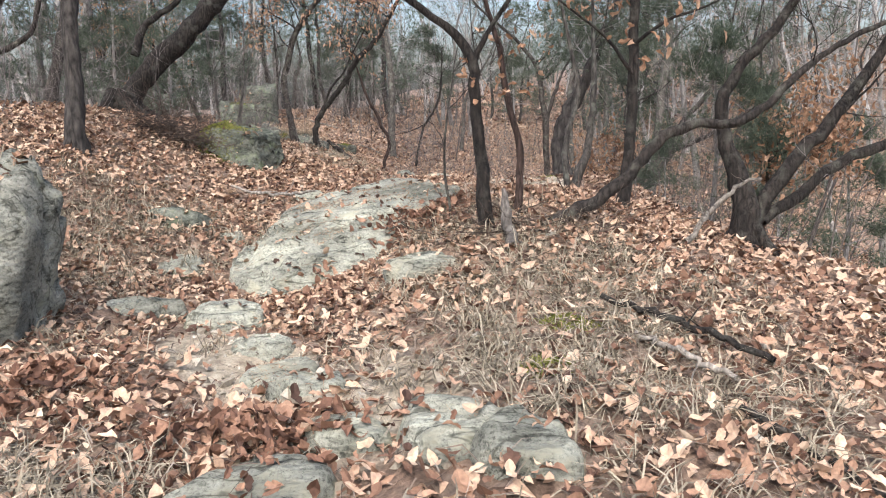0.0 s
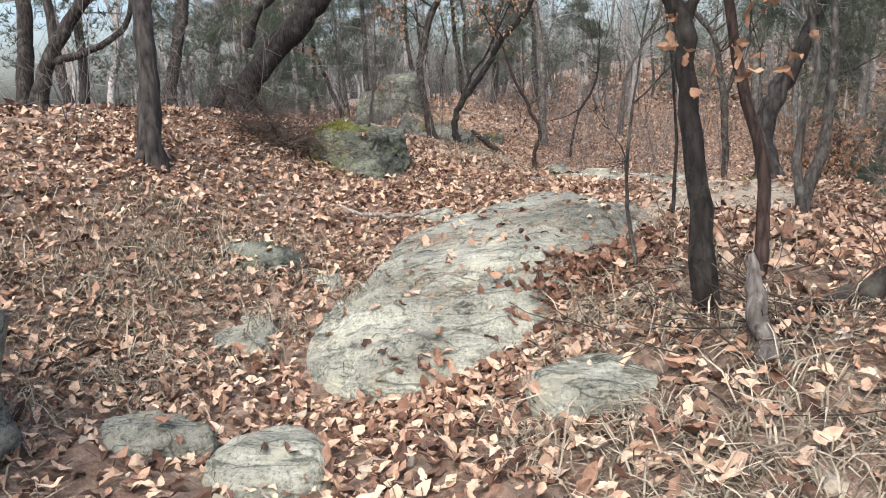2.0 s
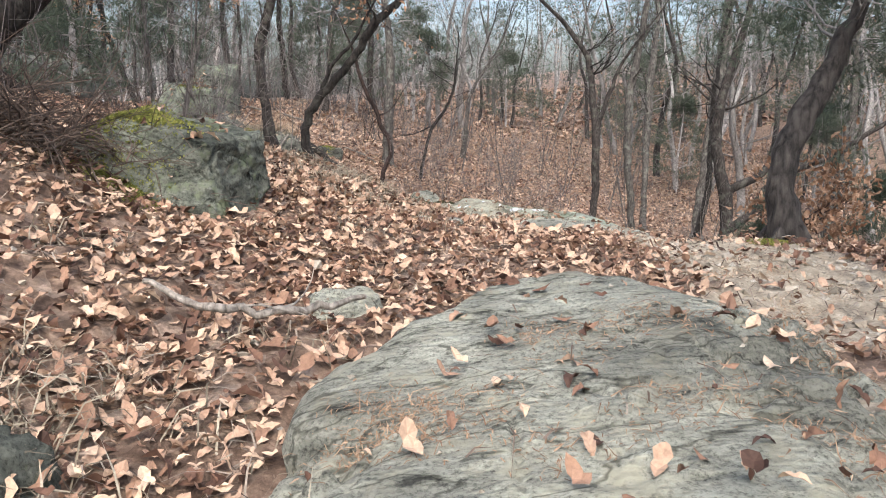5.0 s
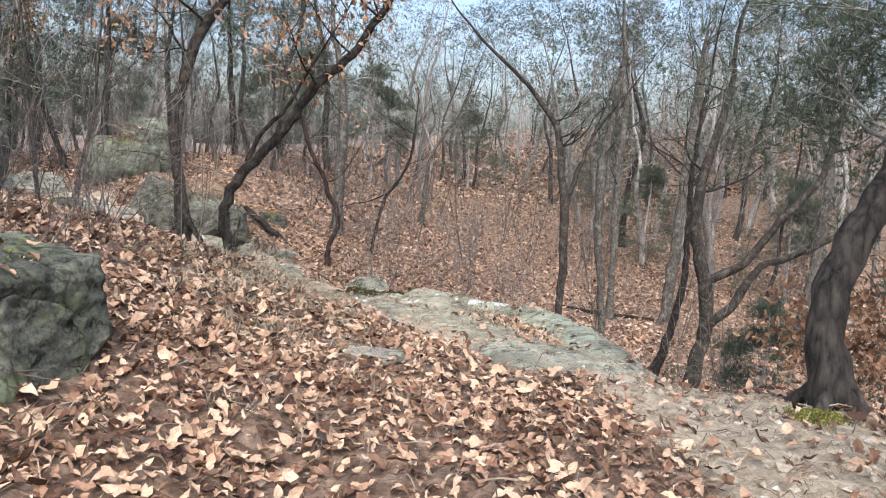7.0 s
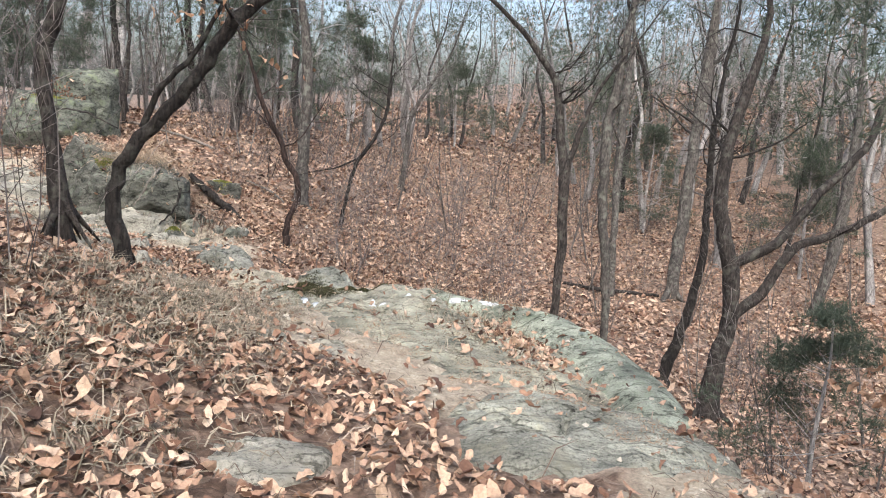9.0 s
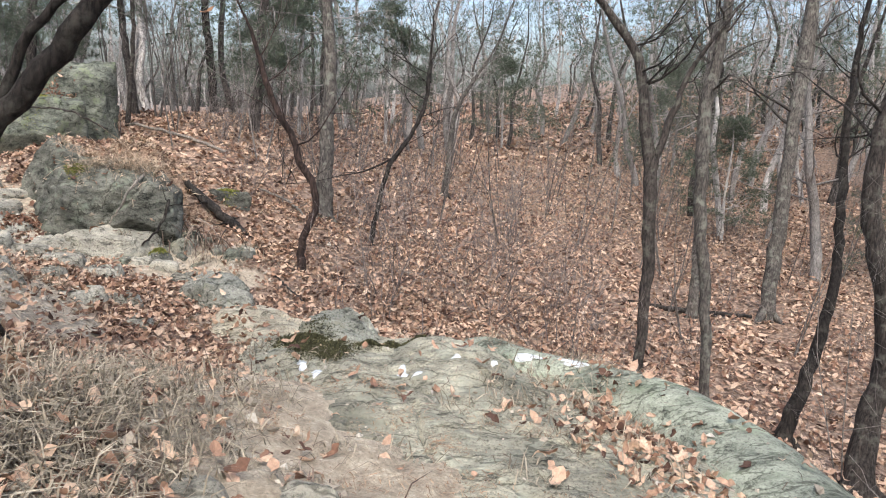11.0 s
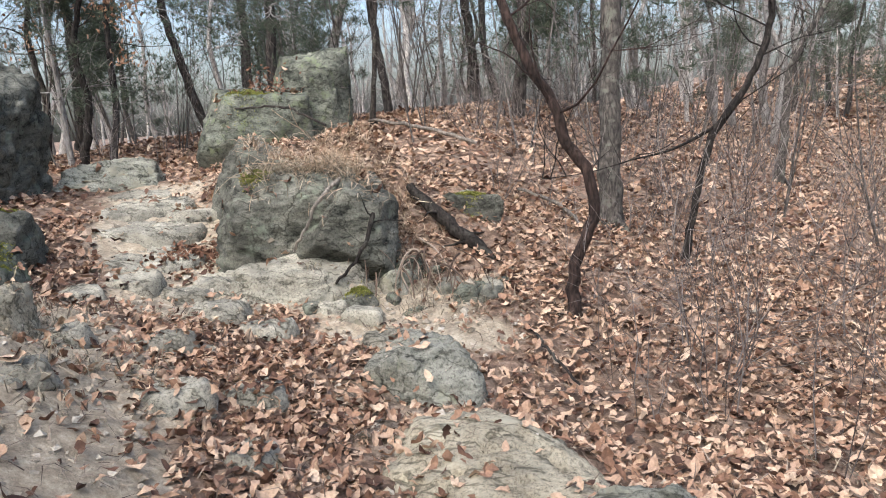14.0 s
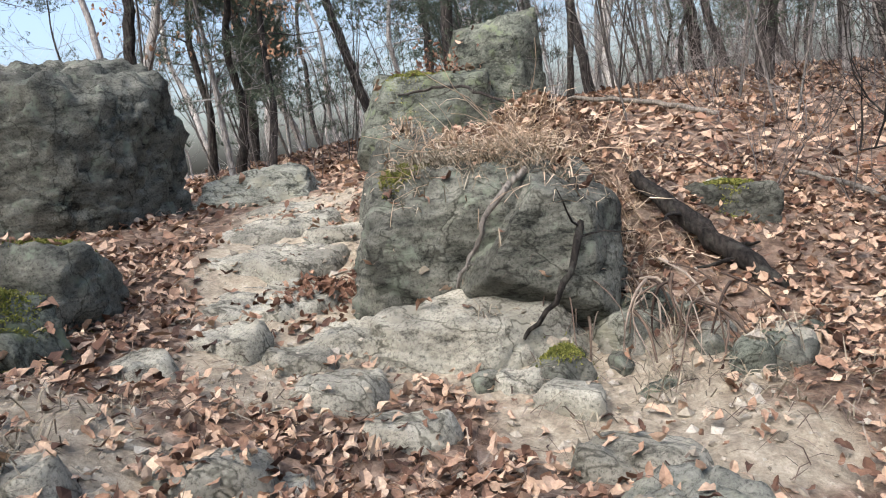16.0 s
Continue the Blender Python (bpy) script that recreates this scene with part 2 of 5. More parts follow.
def leaf_shapes():
    """Curled, lobed oak leaves one long: corners and triangles."""
    shapes = []
    for bow, fold, lobes in ((0.45, 0.45, 0.24), (-0.35, 0.6, 0.21), (0.7, 0.25, 0.27), (0.15, -0.5, 0.22), (-0.8, 0.4, 0.24)):
        v = []
        for u, w in ((0, 0), (0.33, 0), (0.68, 0), (1, 0)):
            v.append((u - 0.5, 0, bow * (u - 0.5) ** 2 * 1.6))
        for side in (1, -1):
            for u, w in ((0.22, 0.6), (0.42, 0.8), (0.55, 0.62), (0.72, 1.0), (0.9, 0.5)):
                y = side * w * lobes
                v.append((u - 0.5, y, bow * (u - 0.5) ** 2 * 1.6 + fold * abs(y) + 0.06 * math.sin(9 * u + side)))
        f = []
        for s in (4, 9):
            tri = [(0, 1, s), (1, s + 1, s), (1, s + 2, s + 1), (1, 2, s + 2), (2, s + 3, s + 2), (2, s + 4, s + 3), (2, 3, s + 4)]
            f += tri if s == 4 else [(a, c, b) for a, b, c in tri]
        shapes.append((np.array(v), np.array(f)))
    return shapes


LEAVES = leaf_shapes()
FAR_LEAVES = [(np.array([(-0.55, 0, 0.1 * b), (-0.05, 0.19, c + 0.06), (0.3, 0.24, 0.16), (0.5, 0, 0.2 * b), (0.25, -0.22, c), (-0.15, -0.18, 0.12)]), np.array([(0, 5, 1), (5, 4, 1), (4, 2, 1), (4, 3, 2)]))
              for b, c in ((1, 0.15), (-1, 0.02), (2, 0.1))]


def spin(rng, n, tilt):
    """n turns: any heading, tilted by about that many radians."""
    z, a, b = rng.uniform(0, 2 * np.pi, n), rng.normal(0, tilt, n), rng.normal(0, tilt, n)
    cz, sz, ca, sa, cb, sb = np.cos(z), np.sin(z), np.cos(a), np.sin(a), np.cos(b), np.sin(b)
    m = np.empty((n, 3, 3))
    m[:, 0] = np.stack([cz * cb, -sz * ca + cz * sb * sa, sz * sa + cz * sb * ca], 1)
    m[:, 1] = np.stack([sz * cb, cz * ca + sz * sb * sa, -cz * sa + sz * sb * ca], 1)
    m[:, 2] = np.stack([-sb, cb * sa, cb * ca], 1)
    return m


def leaf_cloud(places, sizes, turns, rng, shapes=LEAVES):
    """Corners and triangles of one leaf at each place."""
    vs, fs, n = [], [], 0
    pick = rng.integers(0, len(shapes), len(places))
    for k, (v, f) in enumerate(shapes):
        s = pick == k
        if not s.any():
            continue
        c = np.einsum("nij,vj->nvi", turns[s], v) * sizes[s][:, None, None] + places[s][:, None]
        vs.append(c.reshape(-1, 3))
        fs.append((f[None] + (np.arange(s.sum()) * len(v))[:, None, None]).reshape(-1, 3) + n)
        n += s.sum() * len(v)
    return np.concatenate(vs), np.concatenate(fs)


# ---- ground: cross-sections of the hillside, lofted ----
COLUMNS = (-14.0, -8.0, -5.0, -3.0, -1.2, 0.5, 2.5, 6.0, 12.0)
SECTIONS = []


def section(y, *heights):
    """A cross-section of the ground at y, at the columns from the bank down into the gully."""
    SECTIONS.append((y, heights))


section(-6, 1.0, 0.9, 0.6, 0.1, -0.15, -0.3, -0.8, -1.8, -3.0)
section(2, 1.3, 1.2, 0.8, 0.25, -0.05, -0.05, -0.5, -1.5, -3.0)
section(5, 1.5, 1.3, 0.75, 0.0, -0.20, 0.20, -0.1, -1.2, -3.0)
section(7.5, 1.6, 1.5, 0.95, -0.05, -0.20, 0.50, 0.1, -1.0, -3.0)
section(10, 1.6, 1.6, 1.1, 0.25, 0.05, 0.15, 0.0, -1.4, -3.0)
section(13, 1.5, 1.5, 1.2, 0.50, 0.10, 0.05, 0.05, -1.8, -3.2)
section(17, 1.1, 1.05, 0.78, 0.42, -0.25, -0.55, -1.4, -2.8, -3.7)
section(21, 0.8, 0.65, 0.05, -0.85, -0.90, -1.35, -2.4, -3.3, -3.9)
section(24, 0.7, 0.05, -0.72, -0.97, -1.30, -1.70, -2.3, -3.4, -4.0)
section(28, 0.4, 0.15, 0.10, -0.35, -0.75, -1.30, -2.2, -3.3, -3.6)
section(34, 0.7, 0.9, 0.9, 0.60, 0.00, -0.80, -1.7, -2.6, -2.8)
section(50, 0.1, 0.6, 0.7, 0.60, 0.40, 0.10, -0.3, -0.7, -0.6)
section(80, -1.0, 0.8, 1.3, 1.70, 2.00, 2.20, 2.3, 2.4, 2.6)


def hermite(xs, vs, x):
    """Smooth curve through the values vs at xs, for arrays of x."""
    xs, vs = np.asarray(xs, float), np.asarray(vs, float)
    slope = np.gradient(vs, xs, axis=0)
    x = np.clip(x, xs[0], xs[-1])
    i = np.clip(np.searchsorted(xs, x) - 1, 0, len(xs) - 2)
    h = xs[i + 1] - xs[i]
    u = (x - xs[i]) / h
    return ((2 * u ** 3 - 3 * u ** 2 + 1) * vs[i] + (u ** 3 - 2 * u ** 2 + u) * h * slope[i]
            + (3 * u ** 2 - 2 * u ** 3) * vs[i + 1] + (u ** 3 - u ** 2) * h * slope[i + 1])


STATIONS = np.array([s[0] for s in SECTIONS], float)
HEIGHTS = np.array([s[1] for s in SECTIONS], float)


def waves(x, y):
    """Small unevenness of the ground."""
    return (0.035 * np.sin(1.7 * x + 0.8 * y + 1) * np.cos(1.3 * y - 0.6 * x) + 0.02 * np.sin(3.9 * x - 2.3 * y)
            + 0.012 * np.sin(7.1 * y + 3.3 * x + 2) + 0.008 * np.cos(11.3 * x - 6.1 * y))


def ground_z(x, y):
    """Height of the ground, for numbers or arrays."""
    x, y = np.asarray(x, float), np.asarray(y, float)
    shape = np.broadcast(x, y).shape
    xf, yf = np.broadcast_to(x, shape).ravel(), np.broadcast_to(y, shape).ravel()
    cols = np.stack([hermite(STATIONS, HEIGHTS[:, k], yf) for k in range(len(COLUMNS))])
    cx = np.asarray(COLUMNS)
    slope = np.gradient(cols, cx, axis=0)
    xc = np.clip(xf, cx[0], cx[-1])
    i = np.clip(np.searchsorted(cx, xc) - 1, 0, len(cx) - 2)
    n = np.arange(len(xf))
    h = cx[i + 1] - cx[i]
    u = (xc - cx[i]) / h
    z = ((2 * u ** 3 - 3 * u ** 2 + 1) * cols[i, n] + (u ** 3 - 2 * u ** 2 + u) * h * slope[i, n]
         + (3 * u ** 2 - 2 * u ** 3) * cols[i + 1, n] + (u ** 3 - u ** 2) * h * slope[i + 1, n])
    right, left = np.maximum(xf - 12, 0), np.maximum(-14 - xf, 0)
    z = z + np.where(right < 40, 0.13 * right, 5.2 + 0.03 * (right - 40)) - 0.08 * np.minimum(left, 60)
    bank = 0.95 * np.exp(-((xf + 4.9) / 1.0) ** 2 - ((yf - 26.85) / 0.7) ** 2)
    bank = bank + 0.42 * np.exp(-((xf + 6.5) / 1.1) ** 2 - ((yf - 28.5) / 0.8) ** 2)
    z = z + 0.03 * np.clip(yf - 80, 0, 120) + waves(xf, yf) + bank
    return z.reshape(shape) if shape else float(z[0])


# ---- ground sheet ----
def bare_mask(x, y):
    """1 where the trodden trail is bare earth, 0 under leaves."""
    x, y = np.asarray(x, float), np.asarray(y, float)
    def spot(cx, cy, rx, ry, turn=0.0):
        c, s = math.cos(turn), math.sin(turn)
        u, v = (c * (x - cx) + s * (y - cy)) / rx, (-s * (x - cx) + c * (y - cy)) / ry
        return np.exp(-(u * u + v * v) ** 2)
    m = np.maximum.reduce([spot(1.25, 12.5, 0.85, 3.2), spot(0.7, 16.6, 1.3, 2.2), spot(-0.6, 19.0, 1.7, 2.6), 0.5 * spot(-2.7, 22.9, 0.75, 1.3, 0.5),
                           spot(-5.0, 21.8, 0.9, 1.6, 0.5), 0.6 * spot(-1.4, 20.2, 0.5, 1.2, 0.2), spot(-3.9, 20.7, 0.7, 1.1), spot(-6.6, 25.6, 0.9, 1.8, 0.75), spot(-3.9, 25.0, 1.2, 0.45, 0.2), 0.62 * spot(-0.6, 3.5, 0.95, 1.0), spot(-1.35, 4.55, 0.45, 1.0, 0.6), spot(-0.1, 9.0, 0.35, 1.5), spot(-4.35, 21.75, 0.7, 0.7), spot(-5.4, 24.3, 0.8, 0.75, 0.6), 0.9 * spot(-3.3, 24.5, 1.0, 0.55, 0.2),
                           spot(0.9, 10.4, 0.9, 0.8), 0.75 * spot(-8.0, 27.2, 0.9, 1.2, 0.7)])
    return m


def axis(parts):
    out = []
    for a, b, step in parts:
        out.append(np.arange(a, b, step))
    return np.concatenate(out)


gx = axis([(-900, -100, 100), (-100, -20, 8), (-20, -8, 0.7), (-8, 4, 0.09), (4, 14, 0.4), (14, 40, 2), (40, 100, 10), (100, 901, 100)])
gy = axis([(-900, -100, 100), (-100, -10, 8), (-10, 0, 0.8), (0, 28, 0.09), (28, 50, 0.5), (50, 110, 3), (110, 300, 15), (300, 1001, 100)])
GX, GY = np.meshgrid(gx, gy, indexing="ij")
GZ = ground_z(GX, GY)
rng = np.random.default_rng(5)
GZ = GZ + rng.normal(0, 0.013, GZ.shape)
ii, jj = np.meshgrid(np.arange(len(gx) - 1), np.arange(len(gy) - 1), indexing="ij")
w = len(gy)
quads = np.stack([ii * w + jj, (ii + 1) * w + jj, (ii + 1) * w + jj + 1, ii * w + jj + 1], -1).reshape(-1, 4)
ground = mesh_object("ground", np.stack([GX, GY, GZ], -1), quads, soil, smooth=True)
layer = ground.data.attributes.new("bare", "FLOAT", "POINT")
layer.data.foreach_set("value", bare_mask(GX, GY).astype(np.float32).ravel())
tagged(ground, "brown leaf-strewn forest soil with trodden pale earth", "ground", kind="structure")

# ---- rocks ----
ROCKS = []
SURFACES = []


def outline_rock(name, label, outline, top, drop, material, seed, rough=0.03, power=3.5, deep=0.5, category="rock", group="", parent=None, lump=1.0, way=None):
    """A broad outcrop: a rounded top inside an outline, over a plane given by (height, slope in x, slope in y) at the outline's middle."""
    rng = np.random.default_rng(seed)
    o = np.array(outline, float)
    c = o.mean(0)
    ang = np.arctan2(o[:, 1] - c[1], o[:, 0] - c[0])
    order = np.argsort(ang)
    ang, rad = ang[order], np.linalg.norm(o - c, axis=1)[order]
    span = rad.max()
    rings, sides = (90, 260) if span > 1.2 else (40, 120) if span > 0.45 else (14, 48)
    th = np.linspace(-np.pi, np.pi, sides, endpoint=False)
    rr = np.interp(th, np.concatenate([ang - 2 * np.pi, ang, ang + 2 * np.pi]), np.tile(rad, 3))
    if span > 0.45:
        rr = np.convolve(np.concatenate([rr[-2:], rr, rr[:2]]), np.ones(5) / 5, "valid")
    way = rng.uniform(0.3, 1.0) if way is None else way
    off = rng.uniform(-50, 50, 3)
    verts = []
    for i in range(rings + 1):
        s = (i / rings) ** 0.8
        for j in range(sides):
            wob = 1 + 0.05 * noise.noise(Vector((3 * math.cos(th[j]), 3 * math.sin(th[j]), off[0])))
            x, y = c[0] + s * rr[j] * wob * math.cos(th[j]), c[1] + s * rr[j] * wob * math.sin(th[j])
            z = top[0] + top[1] * (x - c[0]) + top[2] * (y - c[1]) - drop * s ** power
            q = Vector((x * 1.1 + off[0], y * 1.1 + off[1], z * 3 + off[2]))
            n1, n2 = noise.fractal(q, 1.0, 2.0, 4), noise.fractal(Vector((x * 3 + y * 1.4 + off[1], y * 7 - x * 2, z * 9)), 0.9, 2.0, 4)
            u = (math.cos(way) * x * 0.6 + math.sin(way) * y + 0.35 * n1 + 0.10 * n2) / 0.42
            tread = u - math.floor(u)
            ledge = (min(tread / 0.82, 1.0) - (tread > 0.82) * (tread - 0.82) / 0.18) * (0.5 + 0.5 * math.tanh(3 * n2 + 1.5 * n1))
            split = noise.noise(Vector((x * 1.3 + 0.5 * y + off[2], y * 0.7 - 0.3 * x + off[0], off[1])))
            crack = max(0.0, 1 - abs(split) / 0.035)
            z += rough * (lump * (1.7 * n1 + 0.9 * n2) + 1.3 * ledge - 1.6 * crack)
            verts.append((x, y, z))
    for j in range(sides):
        x, y, z = verts[rings * sides + j]
        verts.append((x + 0.04 * math.cos(th[j]), y + 0.04 * math.sin(th[j]), z - deep * 0.35))
    for j in range(sides):
        x, y, z = verts[rings * sides + j]
        verts.append((x, y, z - deep))
    faces = []
    for i in range(rings + 2):
        for j in range(sides):
            faces.append((i * sides + j, (i + 1) * sides + j, (i + 1) * sides + (j + 1) % sides, i * sides + (j + 1) % sides))
    v = np.array(verts)
    here = np.array([*c, 0.0]) if parent is None else np.array(parent.location)
    ob = mesh_object(name, v - here, faces, material, parent, label if parent is not None else "", smooth=True)
    SURFACES.append(BVHTree.FromPolygons([tuple(q) for q in v], faces))
    if parent is None:
        ob.location = here
        tagged(ob, label, category, group)
    ROCKS.append((c[0], c[1], ang, rad))
    return ob


def boulder(name, label, at, size, turn, material, seed, cuts=9, soft=0.05, rough=0.05, category="boulder", fine=5, group="", breaks=()):
    """A block of stone cut by flat breaks, with worn edges; at: the middle of its foot."""
    rng = np.random.default_rng(seed)
    bm = bmesh.new()
    bmesh.ops.create_icosphere(bm, subdivisions=fine, radius=1.0)
    planes = [(np.array(n, float), d) for n, d in (((0, 0, 1), 0.80), ((0, -1, 0.05), 0.74), ((1, 0, 0.1), 0.78), ((-1, 0.1, 0.05), 0.78), ((0, 1, 0), 0.8))]
    if breaks:
        planes = [(np.array(n, float), d) for n, d in breaks]
    for _ in range(cuts):
        n = rng.normal(0, 1, 3)
        planes.append((n / np.linalg.norm(n), rng.uniform(0.78, 0.98)))
    planes = [((n / np.linalg.norm(n), d) if breaks else ((n + rng.normal(0, 0.15, 3)) / np.linalg.norm(n), d)) for n, d in planes]
    N, D = np.array([n for n, _ in planes]), np.array([d for _, d in planes])
    off = Vector(rng.uniform(-50, 50, 3))
    sx, sy, sz = size
    for v in bm.verts:
        p = np.array(v.co)
        q = np.maximum(N @ p, 1e-4)
        e = D / q
        s = -soft * np.log(np.sum(np.exp(-np.clip(e, 0, 6) / soft)))
        p = p * min(s, 1.25)
        w = Vector((p[0] * sx, p[1] * sy, p[2] * sz))
        f = noise.fractal(w * 2.2 + off, 1.0, 2.0, 5)
        g = noise.fractal(Vector((w.x * 5, w.y * 5, w.z * 14)) + off, 0.9, 2.0, 4)
        split = abs(noise.noise(w * 1.4 + off))
        k = 1 + rough * (1.7 * f + 0.8 * g) - 2.4 * rough * max(0.0, 1 - split / 0.04)
        v.co = (p[0] * 0.62 * sx * k, p[1] * 0.62 * sy * k, (p[2] + 0.55) * 0.70 * sz * k)
    me = bpy.data.meshes.new(name)
    bm.to_mesh(me)
    bm.free()
    for f in me.polygons:
        f.use_smooth = True
    me.materials.append(material)
    ob = new(name, me)
    ob.matrix_world = pose(*at, 0, 0, turn)
    m = pose(*at, 0, 0, turn)
    SURFACES.append(BVHTree.FromPolygons([m @ v.co for v in me.vertices], [tuple(p.vertices) for p in me.polygons]))
    tagged(ob, label, category, group)
    a = np.linspace(-np.pi, np.pi, 16)
    ROCKS.append((at[0], at[1], a, np.full(16, 0.45 * min(size[0], size[1]))))
    return ob


def sunk(x, y, depth):
    return (x, y, float(ground_z(x, y)) - depth)


slab = outline_rock("slab_outcrop", "broad pale grey-green bedrock slab with layered cracks beside the trail",
                    [(-2.13, 7.3), (-2.17, 8.0), (-2.08, 8.7), (-1.8, 9.35), (-1.5, 9.8), (-0.95, 10.3), (-0.4, 10.5), (0.12, 10.15), (0.34, 9.4), (0.12, 8.5), (-0.15, 7.7), (-0.42, 7.0), (-0.85, 6.55), (-1.45, 6.5), (-1.95, 6.8)],
                    (0.24, 0.15, 0.03), 0.24, slab_stone, 3, 0.05, 4.2, 0.7, lump=0.5, way=1.15)
outline_rock("upper_layer", "thin upper layer of the slab with a broken edge", [(-2.0, 8.95), (-1.7, 9.55), (-1.35, 9.95), (-0.72, 10.42), (-0.25, 9.9), (-0.2, 9.2), (-0.8, 8.8), (-1.5, 8.65)], (0.315, 0.15, 0.03), 0.06, slab_stone, 6, 0.014, 12, 0.3, parent=slab, lump=0.6, way=1.15)
outline_rock("middle_layer", "broken middle layer of the slab", [(-1.9, 8.2), (-1.55, 8.6), (-0.85, 8.75), (-0.35, 8.3), (-0.7, 7.85), (-1.45, 7.75)], (0.27, 0.15, 0.03), 0.05, slab_stone, 7, 0.014, 12, 0.25, parent=slab, lump=0.6, way=1.15)
whaleback = outline_rock("whaleback_outcrop", "large rounded pale rock outcrop falling away into the gully",
             [(-2.0, 21.4), (-1.2, 21.8), (0.0, 21.7), (0.9, 20.8), (1.6, 19.2), (1.95, 17.4), (1.6, 15.8), (0.9, 15.3), (0.1, 16.2), (-0.9, 17.9), (-1.6, 19.6)],
             (-0.58, -0.10, -0.055), 0.34, whale_stone, 8, 0.022, 3.4, 1.4)


def swept_rock(name, label, spine, material, seed, parent):
    """A long rounded rib of rock: a thick bent roll with an uneven skin. spine: x, y, z, half width."""
    off = Vector(np.random.default_rng(seed).uniform(-50, 50, 3))
    t = Tubes()
    s = bend(spine, 90)
    t.add(s[:, :3], s[:, 3], 26)
    v, f = t.v[0], t.f[0]
    for i in range(len(v)):
        c = s[i // 26]
        q = Vector(v[i])
        k = 1 + 0.12 * noise.fractal(q * 1.3 + off, 1.0, 2.0, 3) + 0.035 * noise.fractal(q * 7 + off, 0.9, 2.0, 4)
        v[i] = c[:3] + (v[i] - c[:3]) * k * np.array([1, 1, 0.8])
    ob = mesh_object(name, v - np.array(parent.location), f, material, parent, label, True)
    SURFACES.append(BVHTree.FromPolygons([tuple(q) for q in v], [tuple(int(a) for a in q) for q in f]))
    return ob


swept_rock("rounded_rib", "greenish rounded rib along the outcrop's edge", [(-0.1, 21.4, -0.98, 0.01), (0.2, 21.1, -0.84, 0.16), (0.6, 20.65, -0.86, 0.24), (1.1, 20.25, -0.92, 0.32), (1.62, 19.6, -0.98, 0.42), (1.86, 18.9, -1.06, 0.48), (1.95, 18.1, -1.06, 0.48), (1.95, 17.2, -1.0, 0.40), (1.8, 16.4, -1.0, 0.28), (1.5, 15.7, -1.0, 0.14), (1.3, 15.2, -1.05, 0.01)], rib_stone, 9, whaleback)
outline_rock("hollow_hump", "cracked hump with a dark hollow under it", [(-1.6, 21.0), (-1.35, 21.45), (-0.92, 21.4), (-0.7, 20.95), (-0.95, 20.5), (-1.35, 20.65)], (-0.46, 0.02, 0.0), 0.34, slab_stone, 10, 0.035, 2.6, 0.5, parent=whaleback)
outline_rock("layered_hump", "smooth layered hump split by a long crack", [(-0.72, 20.45), (-0.28, 20.95), (0.25, 20.8), (0.6, 20.1), (0.4, 19.1), (-0.22, 18.8), (-0.75, 19.3), (-0.9, 19.95)], (-0.50, -0.04, 0.02), 0.32, whale_stone, 14, 0.022, 2.6, 0.5, parent=whaleback)
outline_rock("near_lobe", "low greenish lobe of the outcrop with a broken front edge", [(-0.25, 14.85), (0.3, 14.35), (1.2, 14.5), (1.65, 15.1), (1.4, 15.9), (0.6, 16.3), (0.05, 15.8), (-0.25, 15.35)], (float(ground_z(0.6, 15.25)) + 0.13, -0.10, -0.10), 0.16, slab_stone, 19, 0.028, 5, 0.6, parent=whaleback, lump=0.7, way=0.6)
for cx, cy in ((0.6, 20.6), (1.05, 20.3), (1.58, 19.6), (1.86, 18.9), (1.95, 18.1), (1.95, 17.2)):
    ROCKS.append((cx, cy, np.linspace(-np.pi, np.pi, 16), np.full(16, 0.42)))
boulder("mossy_boulder", "dark boulder with moss on top, half buried in leaves", sunk(-3.45, 12.3, 0.30), (1.35, 1.0, 0.86), -10, mossy_stone, 21, 4, 0.02, 0.035, fine=6,
        breaks=(((0.35, -0.1, 1), 0.70), ((-0.5, -0.2, 0.8), 0.72), ((0.1, -1, 0.25), 0.62), ((1, -0.1, 0.1), 0.74), ((-1, -0.4, -0.35), 0.66), ((0, 1, 0.1), 0.8), ((-0.2, -1, -0.5), 0.66)))
boulder("trail_boulder", "tall grey boulder standing at the edge of the trail", (-3.28, 5.05, -0.32), (0.95, 1.1, 1.36), 10, gray_stone, 5, 9, 0.04)
boulder("face_boulder", "big dark blocky boulder with a flat face beside the steps", (-4.88, 25.72, -0.56), (1.75, 1.3, 1.08), 26, dark_stone, 11, 3, 0.014, 0.028, fine=6,
        breaks=(((-0.05, -0.12, 1), 0.80), ((-0.12, -1, 0.02), 0.70), ((0.75, -0.75, 0.30), 0.78), ((0.55, -0.25, 0.85), 0.80), ((1, 0.1, 0.05), 0.80), ((-1, -0.15, 0.22), 0.80), ((-0.75, -0.7, -0.1), 0.92), ((0, 1, 0), 0.8), ((0.2, -1, -0.45), 0.74), ((0.3, -0.9, 0.5), 0.84)))
boulder("lower_block", "low greenish rock ledge under the big boulder", (-4.68, 25.05, -0.97), (1.4, 0.8, 0.62), 27, step_stone, 16, 5, 0.02, 0.035,
        breaks=(((0, -0.35, 1), 0.74), ((-0.2, -1, 0.2), 0.66), ((0.6, -0.8, 0.35), 0.74), ((1, 0, 0.3), 0.8), ((-1, -0.2, 0.2), 0.8), ((0, 1, 0), 0.8)))
